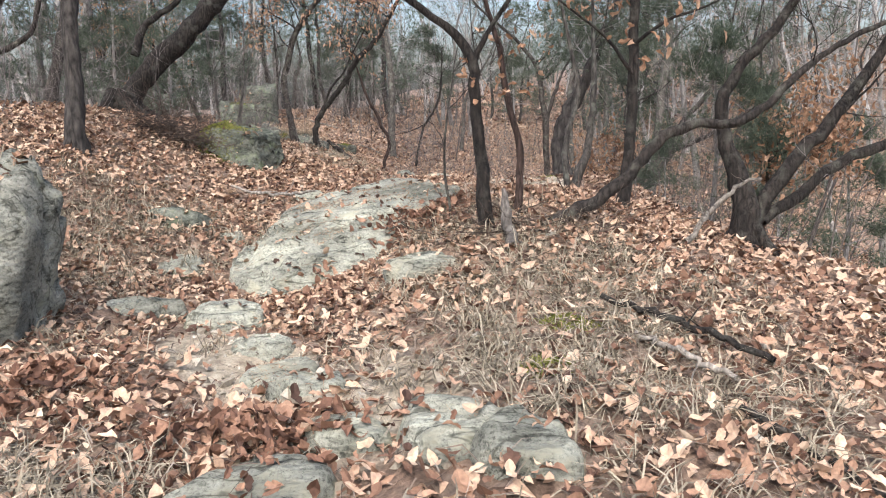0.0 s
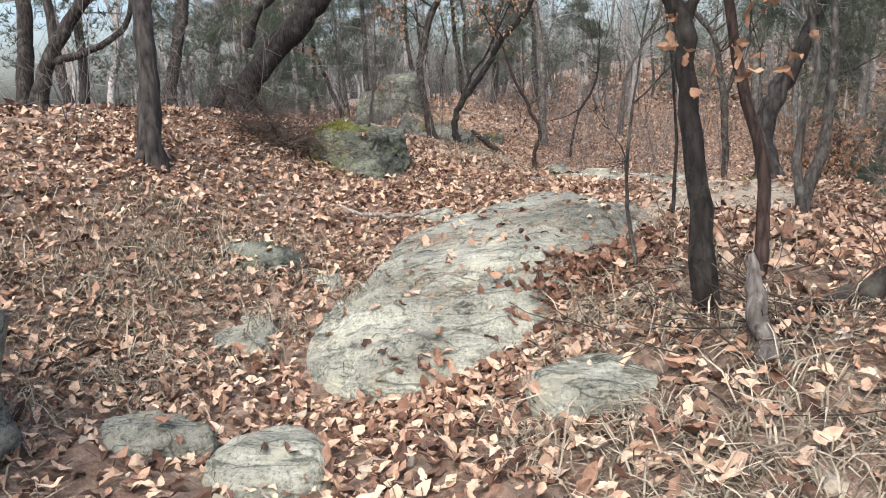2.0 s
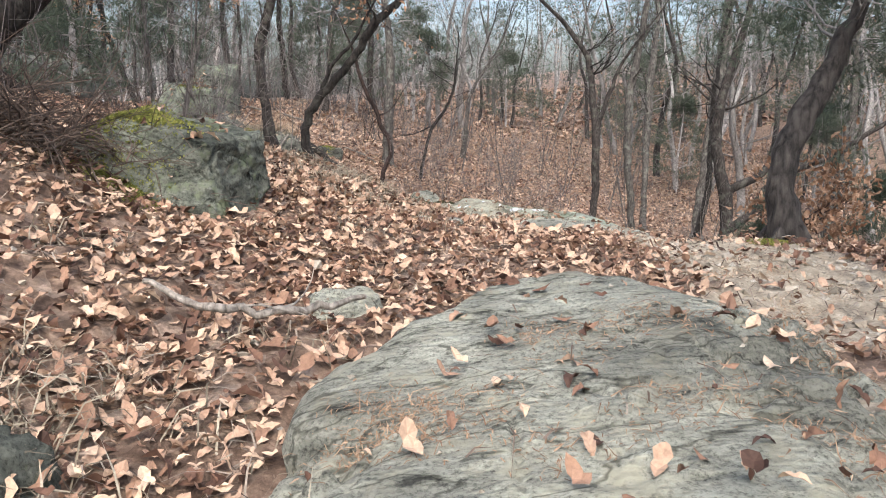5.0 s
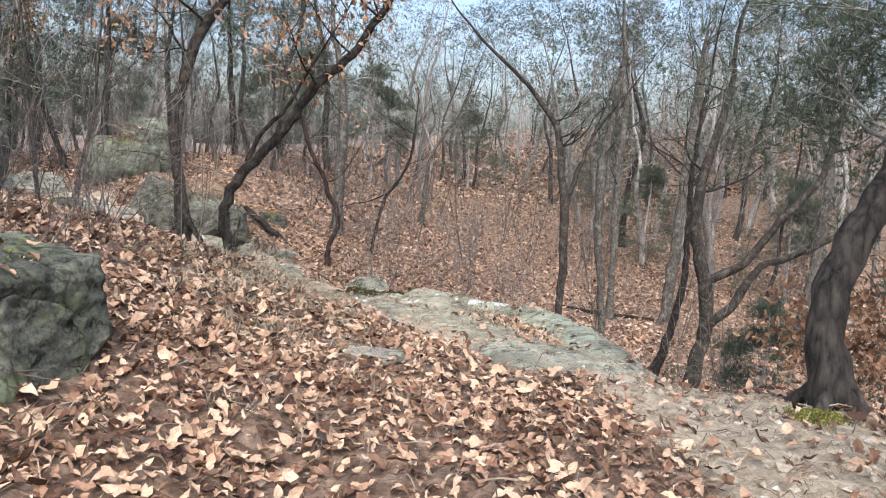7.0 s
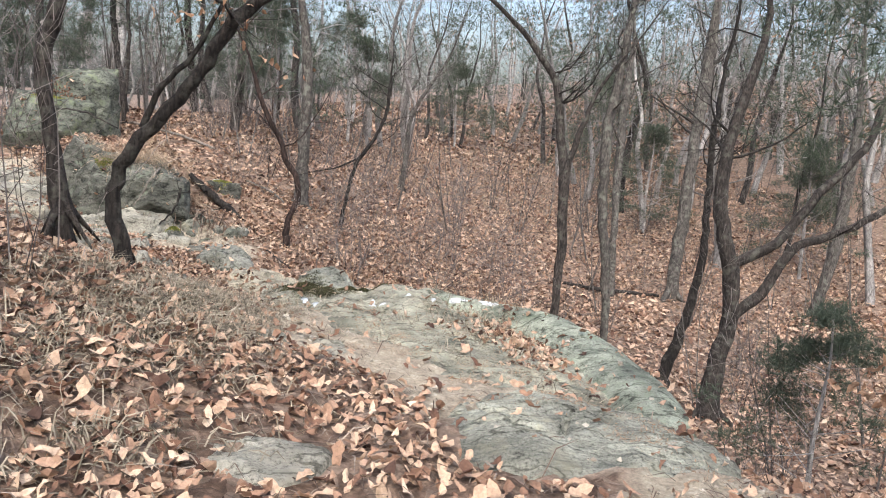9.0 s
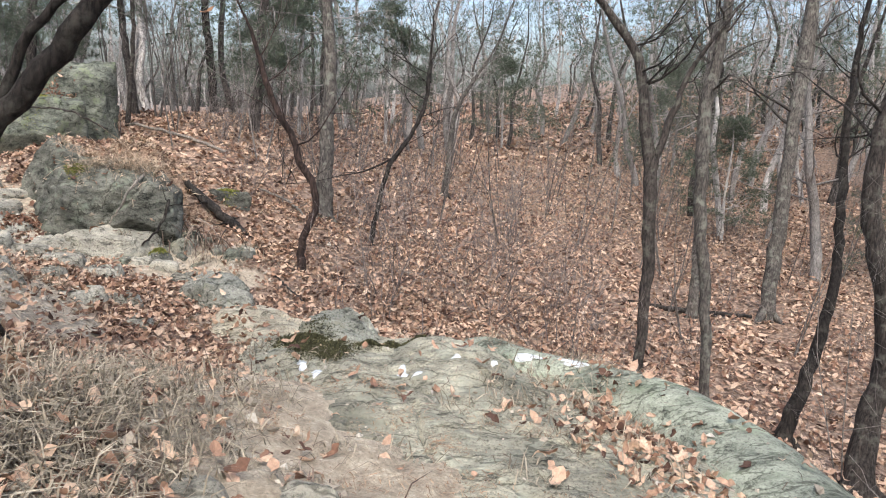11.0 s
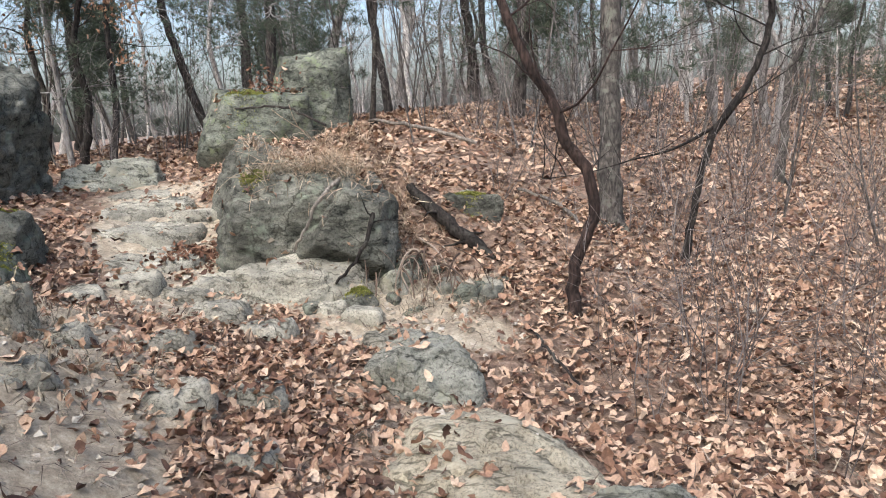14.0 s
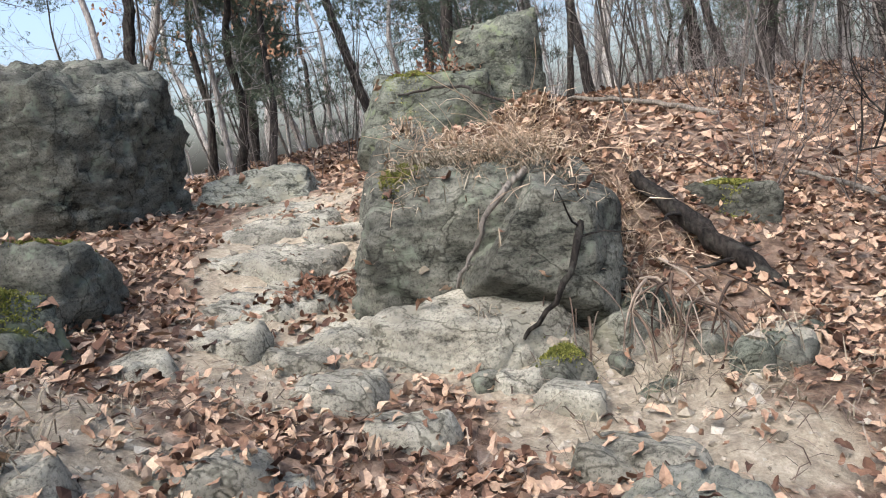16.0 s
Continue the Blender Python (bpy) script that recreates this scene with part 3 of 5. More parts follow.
boulder("wedge_block", "dark split wedge of rock leaning on the big boulder", (-4.28, 25.40, -0.50), (0.95, 0.75, 0.88), 28, dark_stone, 17, 2, 0.012, 0.03,
        breaks=(((-0.75, -0.15, 0.62), 0.50), ((0.45, -0.2, 0.9), 0.72), ((0.1, -1, 0.15), 0.60), ((0.9, -0.4, 0.1), 0.72), ((-0.3, -0.6, -0.8), 0.62), ((0, 1, 0), 0.8)))
boulder("slab_block", "leaning dark rock block above the steps", (-5.95, 26.6, -0.32), (1.0, 1.5, 1.08), 48, dark_stone, 31, 4, 0.02, 0.03,
        breaks=(((0.25, -0.45, 1), 0.76), ((-0.35, -1, 0.25), 0.66), ((-1, -0.2, 0.30), 0.70), ((1, -0.2, 0.1), 0.76), ((0, 1, 0.1), 0.8)))
boulder("ledge_block", "long mossy rock ledge on the ridge", (-7.75, 29.7, 0.44), (1.75, 1.3, 1.16), 24, mossy_stone, 41, 3, 0.02, 0.03,
        breaks=(((0.12, -0.1, 1), 0.74), ((-0.1, -1, 0.25), 0.66), ((0.5, -0.9, -0.25), 0.74), ((-0.9, -0.3, 0.35), 0.76), ((1, 0.1, 0.05), 0.78), ((0, 1, 0.1), 0.8), ((0, -0.9, -0.6), 0.70)))
boulder("crown_block", "upright grey rock block crowning the ridge", (-7.35, 30.9, 0.5), (1.4, 1.2, 1.72), 20, mossy_stone, 42, 3, 0.02, 0.03,
        breaks=(((-0.1, -0.12, 1), 0.80), ((-0.1, -1, 0.08), 0.68), ((0.8, -0.6, 0.05), 0.78), ((-1, -0.3, 0.45), 0.76), ((1, 0.1, 0.0), 0.80), ((0, 1, 0.1), 0.8), ((-0.4, -0.6, 0.8), 0.86)))
boulder("tower_boulder", "tall dark overhanging boulder beside the path", (-10.4, 25.75, -0.12), (2.35, 1.9, 2.2), 30, dark_stone, 51, 4, 0.03, 0.035, fine=6,
        breaks=(((0.06, -0.15, 1), 0.80), ((-0.1, -1, -0.10), 0.70), ((1, -0.15, -0.16), 0.78), ((0.75, -0.7, -0.22), 0.80), ((0.5, -0.2, 0.85), 0.90), ((-1, 0.1, 0.05), 0.78), ((0, 1, 0), 0.8), ((0.2, -0.9, -0.6), 0.74), ((0.9, -0.3, -0.7), 0.80)))
boulder("seat_rock", "low grey layered rock across the path's end", (-9.35, 27.9, -0.15), (1.6, 0.9, 0.75), 25, slab_stone, 61, 8)
boulder("round_boulder", "rounded weathered grey boulder at the trail edge", sunk(-2.9, 23.45, 0.30), (0.88, 0.74, 0.70), -15, gray_stone, 71, 14, 0.14)
boulder("earth_mound", "pale earthy rock mound beside the trail", sunk(-2.0, 22.3, 0.3), (1.5, 1.3, 0.58), 10, soil_stone, 81, 14, 0.14)
boulder("bank_rock", "small dark rock in the bank", sunk(-3.1, 8.6, 0.22), (0.7, 0.4, 0.42), 15, mossy_stone, 91, 9)
boulder("moss_rock", "small rock with a cap of moss on the slope", (-3.55, 27.5, -0.55), (0.6, 0.45, 0.55), 30, dark_stone, 95, 9)
boulder("slope_rock", "small grey rock on the slope above the log", (-3.85, 28.0, -0.45), (0.5, 0.4, 0.4), 60, slab_stone, 97, 9)
boulder("bank_block", "earthy rock sticking out of the worn bank", (-5.3, 22.0, -0.38), (0.62, 0.6, 0.5), 20, soil_stone, 103, 12, 0.10)
boulder("bank_block", "small earthy rock in the worn bank", (-4.55, 21.55, -0.60), (0.5, 0.5, 0.42), 50, step_stone, 104, 12, 0.10)
boulder("bank_block", "dark rock under the moss at the path edge", (-7.1, 23.85, -0.3), (0.65, 0.6, 0.62), 35, dark_stone, 105, 10, 0.05)
boulder("rubble_stone", "grey stone fallen below the boulder", (-4.0, 24.95, -1.02), (0.42, 0.32, 0.36), 15, dark_stone, 106, 10, 0.06, category="stone")
boulder("rubble_stone", "grey stone wedged beside the boulder", (-3.8, 25.4, -0.95), (0.5, 0.36, 0.42), -25, slab_stone, 107, 10, 0.06, category="stone")
boulder("rubble_stone", "small mossy stone below the boulder", (-3.5, 25.05, -1.12), (0.34, 0.3, 0.3), 60, mossy_stone, 108, 10, 0.06, category="stone")
boulder("rubble_stone", "flat stone at the boulder's foot", (-5.25, 24.78, -0.78), (0.45, 0.32, 0.26), 25, step_stone, 109, 10, 0.06, category="stone")
boulder("path_edge_rock", "low mossy rock at the path edge", (-6.55, 23.15, -0.32), (0.55, 0.55, 0.46), 15, mossy_stone, 99, 10)

rng = np.random.default_rng(910)
for k in range(16):
    x, y = -4.4 + 0.115 * k + rng.normal(0, 0.12), 25.0 + 0.05 * k + rng.normal(0, 0.2)
    s = rng.uniform(0.16, 0.42)
    boulder("rubble_stone", "broken angular grey stone in the bank below the boulder", sunk(x, y, 0.3 * s), (s, 0.8 * s, 0.7 * s), rng.uniform(0, 360), (dark_stone, step_stone, mossy_stone)[k % 3], 920 + k, 9, 0.03, 0.05, category="stone", fine=3, group="rubble below the boulder")

# trail stones: x, y, width, depth, turn
def trail_stone(x, y, wide, deep, turn, lift=0.05, material=step_stone, seed=0):
    rng = np.random.default_rng(seed + 1000)
    n = 7
    a = np.linspace(0, 2 * np.pi, n, endpoint=False) + rng.uniform(-0.25, 0.25, n)
    r = rng.uniform(0.78, 1.18, n)
    c, s = math.cos(radians(turn)), math.sin(radians(turn))
    u, v = 0.5 * wide * r * np.cos(a), 0.5 * deep * r * np.sin(a)
    pts = list(zip(x + c * u - s * v, y + s * u + c * v))
    outline_rock("trail_stone", "flat worn grey stone set in the trail", pts, (float(ground_z(x, y)) + lift, rng.normal(0, 0.05), rng.normal(0.0, 0.05)), 0.035, material, seed, 0.02, 9, 0.3, "stone", "stones of the trail")


for i, (x, y, wide, deep, turn, lift) in enumerate((
        (-0.74, 2.72, 0.66, 0.46, 10, 0.10), (-0.45, 3.15, 0.34, 0.34, 40, 0.08), (-0.03, 3.08, 0.34, 0.60, 10, 0.10), (0.30, 2.78, 0.30, 0.62, 20, 0.10), (-0.72, 3.75, 0.4, 0.22, 0, 0.06), (-1.2, 4.75, 0.42, 0.22, 10, 0.06),
        (-0.95, 4.13, 0.5, 0.36, 0, 0.08), (-1.70, 5.62, 0.66, 0.56, 25, 0.17), (-2.40, 5.78, 0.66, 0.40, 5, 0.10), (-2.62, 7.32, 0.42, 0.6, 0, 0.05),
        (-0.22, 5.88, 0.58, 0.42, -25, 0.10), (-2.45, 8.5, 0.26, 0.28, 0, 0.06), (-1.92, 10.5, 0.44, 0.3, 0, 0.08))):
    trail_stone(x, y, wide, deep, turn, lift, slab_stone, i + 1)
for i, (x, y, wide, deep, turn, lift) in enumerate((
        (-6.38, 25.02, 1.15, 0.78, 25, 0.05), (-6.95, 25.72, 1.2, 0.95, 30, 0.06), (-7.6, 26.5, 1.2, 1.0, 25, 0.06), (-6.75, 26.35, 0.6, 0.5, 10, 0.08), (-8.2, 27.3, 1.1, 0.8, 25, 0.05), (-6.02, 24.28, 0.62, 0.42, 20, 0.08), (-5.55, 24.38, 0.5, 0.36, 0, 0.07),
        (-4.75, 22.98, 0.52, 0.36, 15, 0.08), (-4.98, 24.15, 0.58, 0.46, 30, 0.11), (-3.98, 22.1, 0.46, 0.34, 10, 0.08), (-3.72, 22.58, 0.48, 0.34, 0, 0.08),
        (-4.45, 23.95, 0.46, 0.34, 20, 0.08), (-4.52, 23.2, 0.28, 0.2, 0, 0.04), (-5.0, 22.35, 0.33, 0.26, 30, 0.08), (-6.1, 23.65, 0.4, 0.3, 20, 0.06),
        (-5.45, 24.75, 0.55, 0.4, 25, 0.08), (-3.25, 21.8, 0.32, 0.26, 30, 0.08), (-3.8, 25.35, 0.3, 0.2, 0, 0.06), (-1.45, 17.0, 0.3, 0.25, 0, 0.03),
        (-1.05, 17.1, 0.5, 0.4, 0, 0.02), (-1.25, 14.4, 0.7, 0.5, 20, 0.02), (-3.3, 24.2, 0.6, 0.4, 30, 0.1), (-4.2, 24.75, 0.35, 0.25, 10, 0.08))):
    trail_stone(x, y, wide, deep, turn, lift, step_stone, i + 40)

# ---- trees ----
def twigs_from(tubes, rng, start, way, length, radius, depth, up=0.25, sides=4, light=False):
    """A limb that bends and forks into finer ones."""
    n = 3 if light else 6 if depth > 1 else 4
    p, d = np.array(start, float), np.array(way, float)
    d /= np.linalg.norm(d)
    pts, rad = [p.copy()], [radius]
    for i in range(n):
        d = d + rng.normal(0, 0.2 if depth < 3 else 0.06, 3) + np.array([0, 0, up * 0.25])
        d /= np.linalg.norm(d)
        p = p + d * length / n
        pts.append(p.copy())
        rad.append(radius * (1 - 0.72 * (i + 1) / n))
    tubes.add(pts, np.maximum(rad, 0.0022), sides if depth > 1 and not light else 3)
    tips = [pts[-1]]
    if depth > 0:
        kids = (3 if light else 4) if depth > 1 else (4 if light else 5)
        for _ in range(kids):
            i = rng.integers(1, n + 1)
            w = (np.array(pts[i]) - np.array(pts[i - 1])) / (length / n) + rng.normal(0, 0.65, 3)
            tips += twigs_from(tubes, rng, pts[i], w, length * rng.uniform(0.4, 0.68), max(rad[i] * 0.6, 0.003), depth - 1, up, sides, light)
    return tips


def crown_leaves(tips, rng, each, material, parent, size=0.10, spread=0.22, label=""):
    """Dry leaves that still hang on the twigs."""
    tips = np.array(tips)
    at = np.repeat(tips, each, 0) + rng.normal(0, spread, (len(tips) * each, 3)) * np.array([1, 1, 0.8])
    v, f = leaf_cloud(at, rng.uniform(0.7, 1.2, len(at)) * size, spin(rng, len(at), 1.1), rng)
    return mesh_object("foliage", v, f, material, parent, label)


def needle_cloud(tips, rng, each, material, parent, length=0.10, spread=0.2, thick=0.03):
    """Tufts of pine needles round the twig ends."""
    tips = np.array(tips)
    tuft = 9
    m = len(tips) * max(1, each // tuft)
    n = m * tuft
    c = np.repeat(tips, max(1, each // tuft), 0) + rng.normal(0, spread, (m, 3)) * np.array([1, 1, 0.45])
    way = rng.normal(0, 0.8, (m, 3)) + np.array([0, 0, 0.6])
    d = np.repeat(way, tuft, 0) + rng.normal(0, 0.75, (n, 3))
    c = np.repeat(c, tuft, 0)
    d /= np.linalg.norm(d, axis=1)[:, None]
    s = np.cross(d, rng.normal(0, 1, (n, 3)))
    s /= np.linalg.norm(s, axis=1)[:, None]
    ln = rng.uniform(0.6, 1.3, n)[:, None] * length
    v = np.stack([c - s * thick * ln, c + s * thick * ln, c + d * ln], 1).reshape(-1, 3)
    return mesh_object("needle_crown", v, np.arange(3 * n).reshape(-1, 3), material, parent)


def traced_tree(name, label, lines, material, seed, height=7.0, limbs=9, leafy=0, pine=False, roots=True, category="tree", extend=True, twig_size=1.0, group="", light=False, depth=2, girth=0.76):
    """A tree whose trunk and main limbs follow the given lines of x, y, z, radius; it then grows on to its height with limbs and twigs."""
    rng = np.random.default_rng(seed)
    base = np.array(lines[0][0][:3])
    root = new(name)
    root.location = base
    tagged(root, label, category, group)
    trunk = Tubes()
    twigs, tips = Tubes(), []
    for k, line in enumerate(lines):
        p = np.array(line, float)
        p[:, :3] -= base
        p[:, 3] *= girth
        end = p[-1].copy()
        if k == 0:
            foot = p[0].copy()
            foot[2] -= 0.3
            if roots:
                foot[3] *= 1.5
                p[0, 3] *= 1.22
            p = np.vstack([foot, p])
        if extend and base[2] + end[2] < base[2] + height:
            d = p[-1, :3] - p[-2, :3]
            d /= np.linalg.norm(d)
            left = (height - end[2]) * (1.0 if k == 0 else 0.6)
            m = max(3, int(left / 0.7))
            q, r = end[:3].copy(), end[3]
            for i in range(m):
                d = d + rng.normal(0, 0.11 if light else 0.10, 3) + np.array([0, 0, 0.10])
                d /= np.linalg.norm(d)
                q = q + d * left / m
                p = np.vstack([p, [*q, r * (1 - 0.93 * ((i + 1) / m) ** 0.75)]])
        s = bend(p, max(10, (2 if light else 4) * len(p)))
        s[:, 3] = np.maximum(s[:, 3], 0.006)
        s[:, :3] += rng.normal(0, 0.012, (len(s), 3)) * np.minimum(1, s[:, 3:4] / 0.06)
        trunk.add(s[:, :3], s[:, 3], 6 if light else 14 if s[0, 3] > 0.07 else 8, 0.055, rng)
        rise = s[:, 2] - s[0, 2]
        for _ in range(limbs if k == 0 else max(2, limbs // 2)):
            lo = 0.26 if light else 0.3 if pine or k else 0.45
            i = int(rng.uniform(lo, 0.97) * (len(s) - 1))
            a = rng.uniform(0, 2 * np.pi)
            w = np.array([math.cos(a), math.sin(a), 0.1 if pine else rng.uniform(0.2, 1.0)])
            if -4 < base[0] < 4 and 4 < base[1] < 24:
                w[0] = abs(w[0]) * (1 if base[0] > -0.9 else -1)
            tips += twigs_from(twigs, rng, s[i, :3], w, rng.uniform(0.8, 1.9) * twig_size, max(0.28 * s[i, 3], 0.006), depth, 0.05 if pine else 0.25, 4, light)
        if extend and height > 3:
            for i in (len(s) - 1, len(s) - 2, len(s) - 4, len(s) - 6):
                a = rng.uniform(0, 2 * np.pi)
                tips += twigs_from(twigs, rng, s[i, :3], (0.7 * math.cos(a), 0.7 * math.sin(a), 1.0), rng.uniform(0.9, 1.8) * twig_size, max(0.6 * s[i, 3], 0.008), 2, 0.3, 4, light)
    if roots:
        for _ in range(5):
            a, r = rng.uniform(0, 2 * np.pi), lines[0][0][3] * girth
            w = np.array([math.cos(a), math.sin(a), 0])
            trunk.add([w * 0.3 * r + [0, 0, 1.6 * r], w * 1.2 * r + [0, 0, 0.5 * r], w * 2.6 * r + [0, 0, -0.1], w * 4.5 * r + [0, 0, -0.3]], [0.5 * r, 0.42 * r, 0.25 * r, 0.1 * r], 7, 0.05, rng)
    trunk.object("trunk", material, root)
    if twigs.n:
        twigs.object("crown", material if not pine else hazed_bark, root)
    if leafy:
        pick = rng.permutation(len(tips))[:max(3, len(tips) // (4 if light else 2))]
        crown_leaves([tips[i] for i in pick], rng, leafy if light else leafy + 6, clinging, root, 0.125 if light else 0.10, 0.14, "rust-brown dry leaves still hanging")
    if pine:
        needle_cloud(tips, rng, 45 if light else 150, needles, root, 0.18 if light else 0.13, 0.22 if light else 0.16, 0.055 if light else 0.028)
    return root


T = traced_tree
T("pine_tree", "upright pine with furrowed grey bark on the leafy bank", [[(-4.65, 9.66, 0.92, 0.154), (-4.65, 9.79, 1.7, 0.136), (-4.69, 9.93, 2.43, 0.13), (-4.69, 10.01, 2.79, 0.124)]], pine_bark, 1, 8.5, 14, pine=True)
T("leaning_tree", "thick dark tree leaning far over the bank", [[(-5.88, 14.0, 1.3, 0.33), (-5.63, 14.14, 1.69, 0.273), (-5.11, 14.35, 2.31, 0.259), (-4.59, 14.54, 2.84, 0.236), (-4.21, 14.69, 3.29, 0.226)],
   [(-5.62, 14.27, 2.34, 0.104), (-5.48, 14.38, 2.79, 0.085), (-4.86, 14.59, 3.32, 0.066)]], dark_bark, 2, 7.0, 10)
T("forked_tree", "dark forked tree on the bank top", [[(-7.66, 11.87, 1.46, 0.161), (-7.57, 11.98, 1.97, 0.137), (-7.37, 12.1, 2.44, 0.121), (-7.04, 12.25, 2.89, 0.105), (-6.79, 12.35, 3.2, 0.081)],
   [(-7.49, 12.03, 2.16, 0.073), (-6.81, 12.17, 2.33, 0.064), (-6.49, 12.26, 2.51, 0.056), (-6.28, 12.43, 3.17, 0.048)]], dark_bark, 3, 6.5)
T("oak_tree", "slim dark tree on the bank top", [[(-8.19, 12.29, 1.5, 0.157), (-8.2, 12.45, 2.28, 0.141), (-8.22, 12.62, 3.04, 0.133)]], dark_bark, 4, 8.0)
T("oak_tree", "slim dark tree behind the bank", [[(-8.03, 15.84, 1.45, 0.166), (-7.95, 16.08, 2.3, 0.145), (-7.8, 16.35, 3.3, 0.135)]], dark_bark, 5, 8.0)
T("forked_tree", "dark crooked forked tree beside the slab", [[(0.35, 6.27, 0.30, 0.078), (0.29, 6.38, 1.13, 0.064), (0.25, 6.46, 1.51, 0.062), (0.26, 6.5, 1.73, 0.059), (0.15, 6.52, 1.89, 0.049), (-0.01, 6.52, 2.04, 0.044), (-0.12, 6.52, 2.13, 0.042)],
   [(0.27, 6.5, 1.72, 0.038), (0.34, 6.54, 1.88, 0.031), (0.44, 6.59, 2.04, 0.026)]], dark_bark, 6, 4.6, 5)
T("sapling", "reddish young oak with dry leaves hanging on it", [[(0.62, 6.53, 0.30, 0.046), (0.66, 6.63, 0.99, 0.041), (0.58, 6.69, 1.36, 0.038), (0.52, 6.74, 1.66, 0.035), (0.49, 6.78, 1.89, 0.032), (0.43, 6.81, 2.09, 0.027)]], red_bark, 7, 4.0, 7, leafy=4)
T("snag", "broken pale dead stem at the foot of the forked tree", [[(0.58, 5.69, 0.18, 0.080), (0.5, 5.73, 0.36, 0.065), (0.47, 5.77, 0.58, 0.05), (0.44, 5.79, 0.74, 0.02)]], sapling_bark, 8, 0.7, 0, extend=False, category="dead stem")
T("bowed_tree", "dark tree bowed low over the ground then rising", [[(0.52, 6.08, 0.14, 0.11), (0.68, 6.14, 0.24, 0.092), (0.94, 6.19, 0.42, 0.078), (1.27, 6.23, 0.58, 0.071), (1.56, 6.28, 0.82, 0.063), (1.84, 6.33, 1.09, 0.060), (2.08, 6.35, 1.17, 0.052), (2.45, 6.35, 1.19, 0.049),
   (2.64, 6.37, 1.3, 0.045), (2.88, 6.41, 1.5, 0.041), (3.16, 6.46, 1.72, 0.034), (3.45, 6.49, 1.88, 0.030), (3.67, 6.51, 1.96, 0.026)]], dark_bark, 9, 3.4, 7)
T("young_tree", "slim dark tree with brown leaves near the slope edge", [[(1.67, 7.2, 0.22, 0.087), (1.76, 7.3, 0.72, 0.074), (1.82, 7.46, 1.52, 0.066), (1.86, 7.61, 2.32, 0.061)],
   [(1.82, 7.45, 1.62, 0.026), (1.55, 7.35, 1.95, 0.020), (1.25, 7.2, 2.15, 0.014)], [(1.84, 7.5, 1.9, 0.026), (2.1, 7.3, 2.1, 0.02), (2.4, 7.1, 2.2, 0.014)]], dark_bark, 10, 6.5, 9, leafy=4)
T("sapling", "thin grey sapling at the slope edge", [[(1.76, 10.3, 0.06, 0.085), (1.96, 10.43, 0.75, 0.069), (2.06, 10.58, 1.51, 0.054), (2.07, 10.67, 1.96, 0.039)]], gray_bark, 11, 5.0, 8)
T("sapling", "thin pale sapling with brown leaves", [[(1.55, 9.4, 0.10, 0.054), (1.51, 9.52, 0.78, 0.049), (1.69, 9.71, 1.56, 0.04), (1.59, 9.8, 2.09, 0.032)]], gray_bark, 12, 4.5, 8, leafy=4)
T("spreading_tree", "dark tree with limbs spreading low over the gully", [[(2.9, 7.19, -0.05, 0.192), (2.86, 7.32, 0.54, 0.137), (2.73, 7.41, 0.97, 0.093), (2.69, 7.48, 1.34, 0.077), (2.88, 7.54, 1.66, 0.066), (3.22, 7.62, 2.03, 0.06), (3.45, 7.67, 2.3, 0.055)],
   [(2.96, 7.25, 0.16, 0.109), (3.36, 7.36, 0.74, 0.093), (3.69, 7.43, 1.06, 0.082), (4.03, 7.51, 1.48, 0.071), (4.3, 7.58, 1.85, 0.06)],
   [(3.07, 7.26, 0.21, 0.082), (3.52, 7.32, 0.52, 0.077), (3.91, 7.38, 0.78, 0.071), (4.28, 7.4, 0.91, 0.066)]], dark_bark, 13, 5.5, 12)
T("crooked_tree", "thin reddish-dark crooked tree in the gully", [[(-2.01, 25.4, -1.04, 0.076), (-1.99, 25.5, -0.46, 0.071), (-1.84, 25.6, -0.11, 0.071), (-1.86, 25.67, 0.29, 0.071), (-2.09, 25.66, 0.65, 0.071), (-2.19, 25.69, 1.0, 0.065), (-2.44, 25.69, 1.42, 0.065), (-2.60, 25.72, 1.83, 0.059), (-2.70, 25.75, 2.12, 0.053)]], red_bark, 14, 4.5, 6)
T("oak_tree", "straight grey oak with moss at its foot", [[(-1.94, 28.18, -0.6, 0.203), (-1.93, 28.46, 0.95, 0.172), (-1.91, 28.72, 2.49, 0.156)]], gray_bark, 15, 9.0, 12)
T("crooked_sapling", "thin dark crooked sapling with a side branch", [[(-1.01, 27.33, -0.91, 0.057), (-0.91, 27.48, -0.21, 0.05), (-0.67, 27.67, 0.62, 0.057), (-0.33, 27.83, 1.09, 0.05), (-0.12, 27.98, 1.64, 0.05), (-0.05, 28.1, 2.27, 0.042)],
   [(-0.67, 27.67, 0.62, 0.028), (-0.88, 27.61, 0.52, 0.025), (-1.08, 27.54, 0.42, 0.021)]], dark_bark, 16, 4.0, 9, category="sapling")
T("young_tree", "grey young tree on the far slope", [[(0.81, 35.37, -0.84, 0.125), (0.93, 35.6, 0.39, 0.113), (1.05, 35.82, 1.5, 0.088), (1.65, 36.15, 2.58, 0.063)]], gray_bark, 17, 6.0)
T("young_tree", "thin dark tree on the ridge", [[(-7.16, 33.17, 0.87, 0.079), (-7.11, 33.46, 2.58, 0.066), (-7.15, 33.67, 3.88, 0.066)]], dark_bark, 18, 7.0)
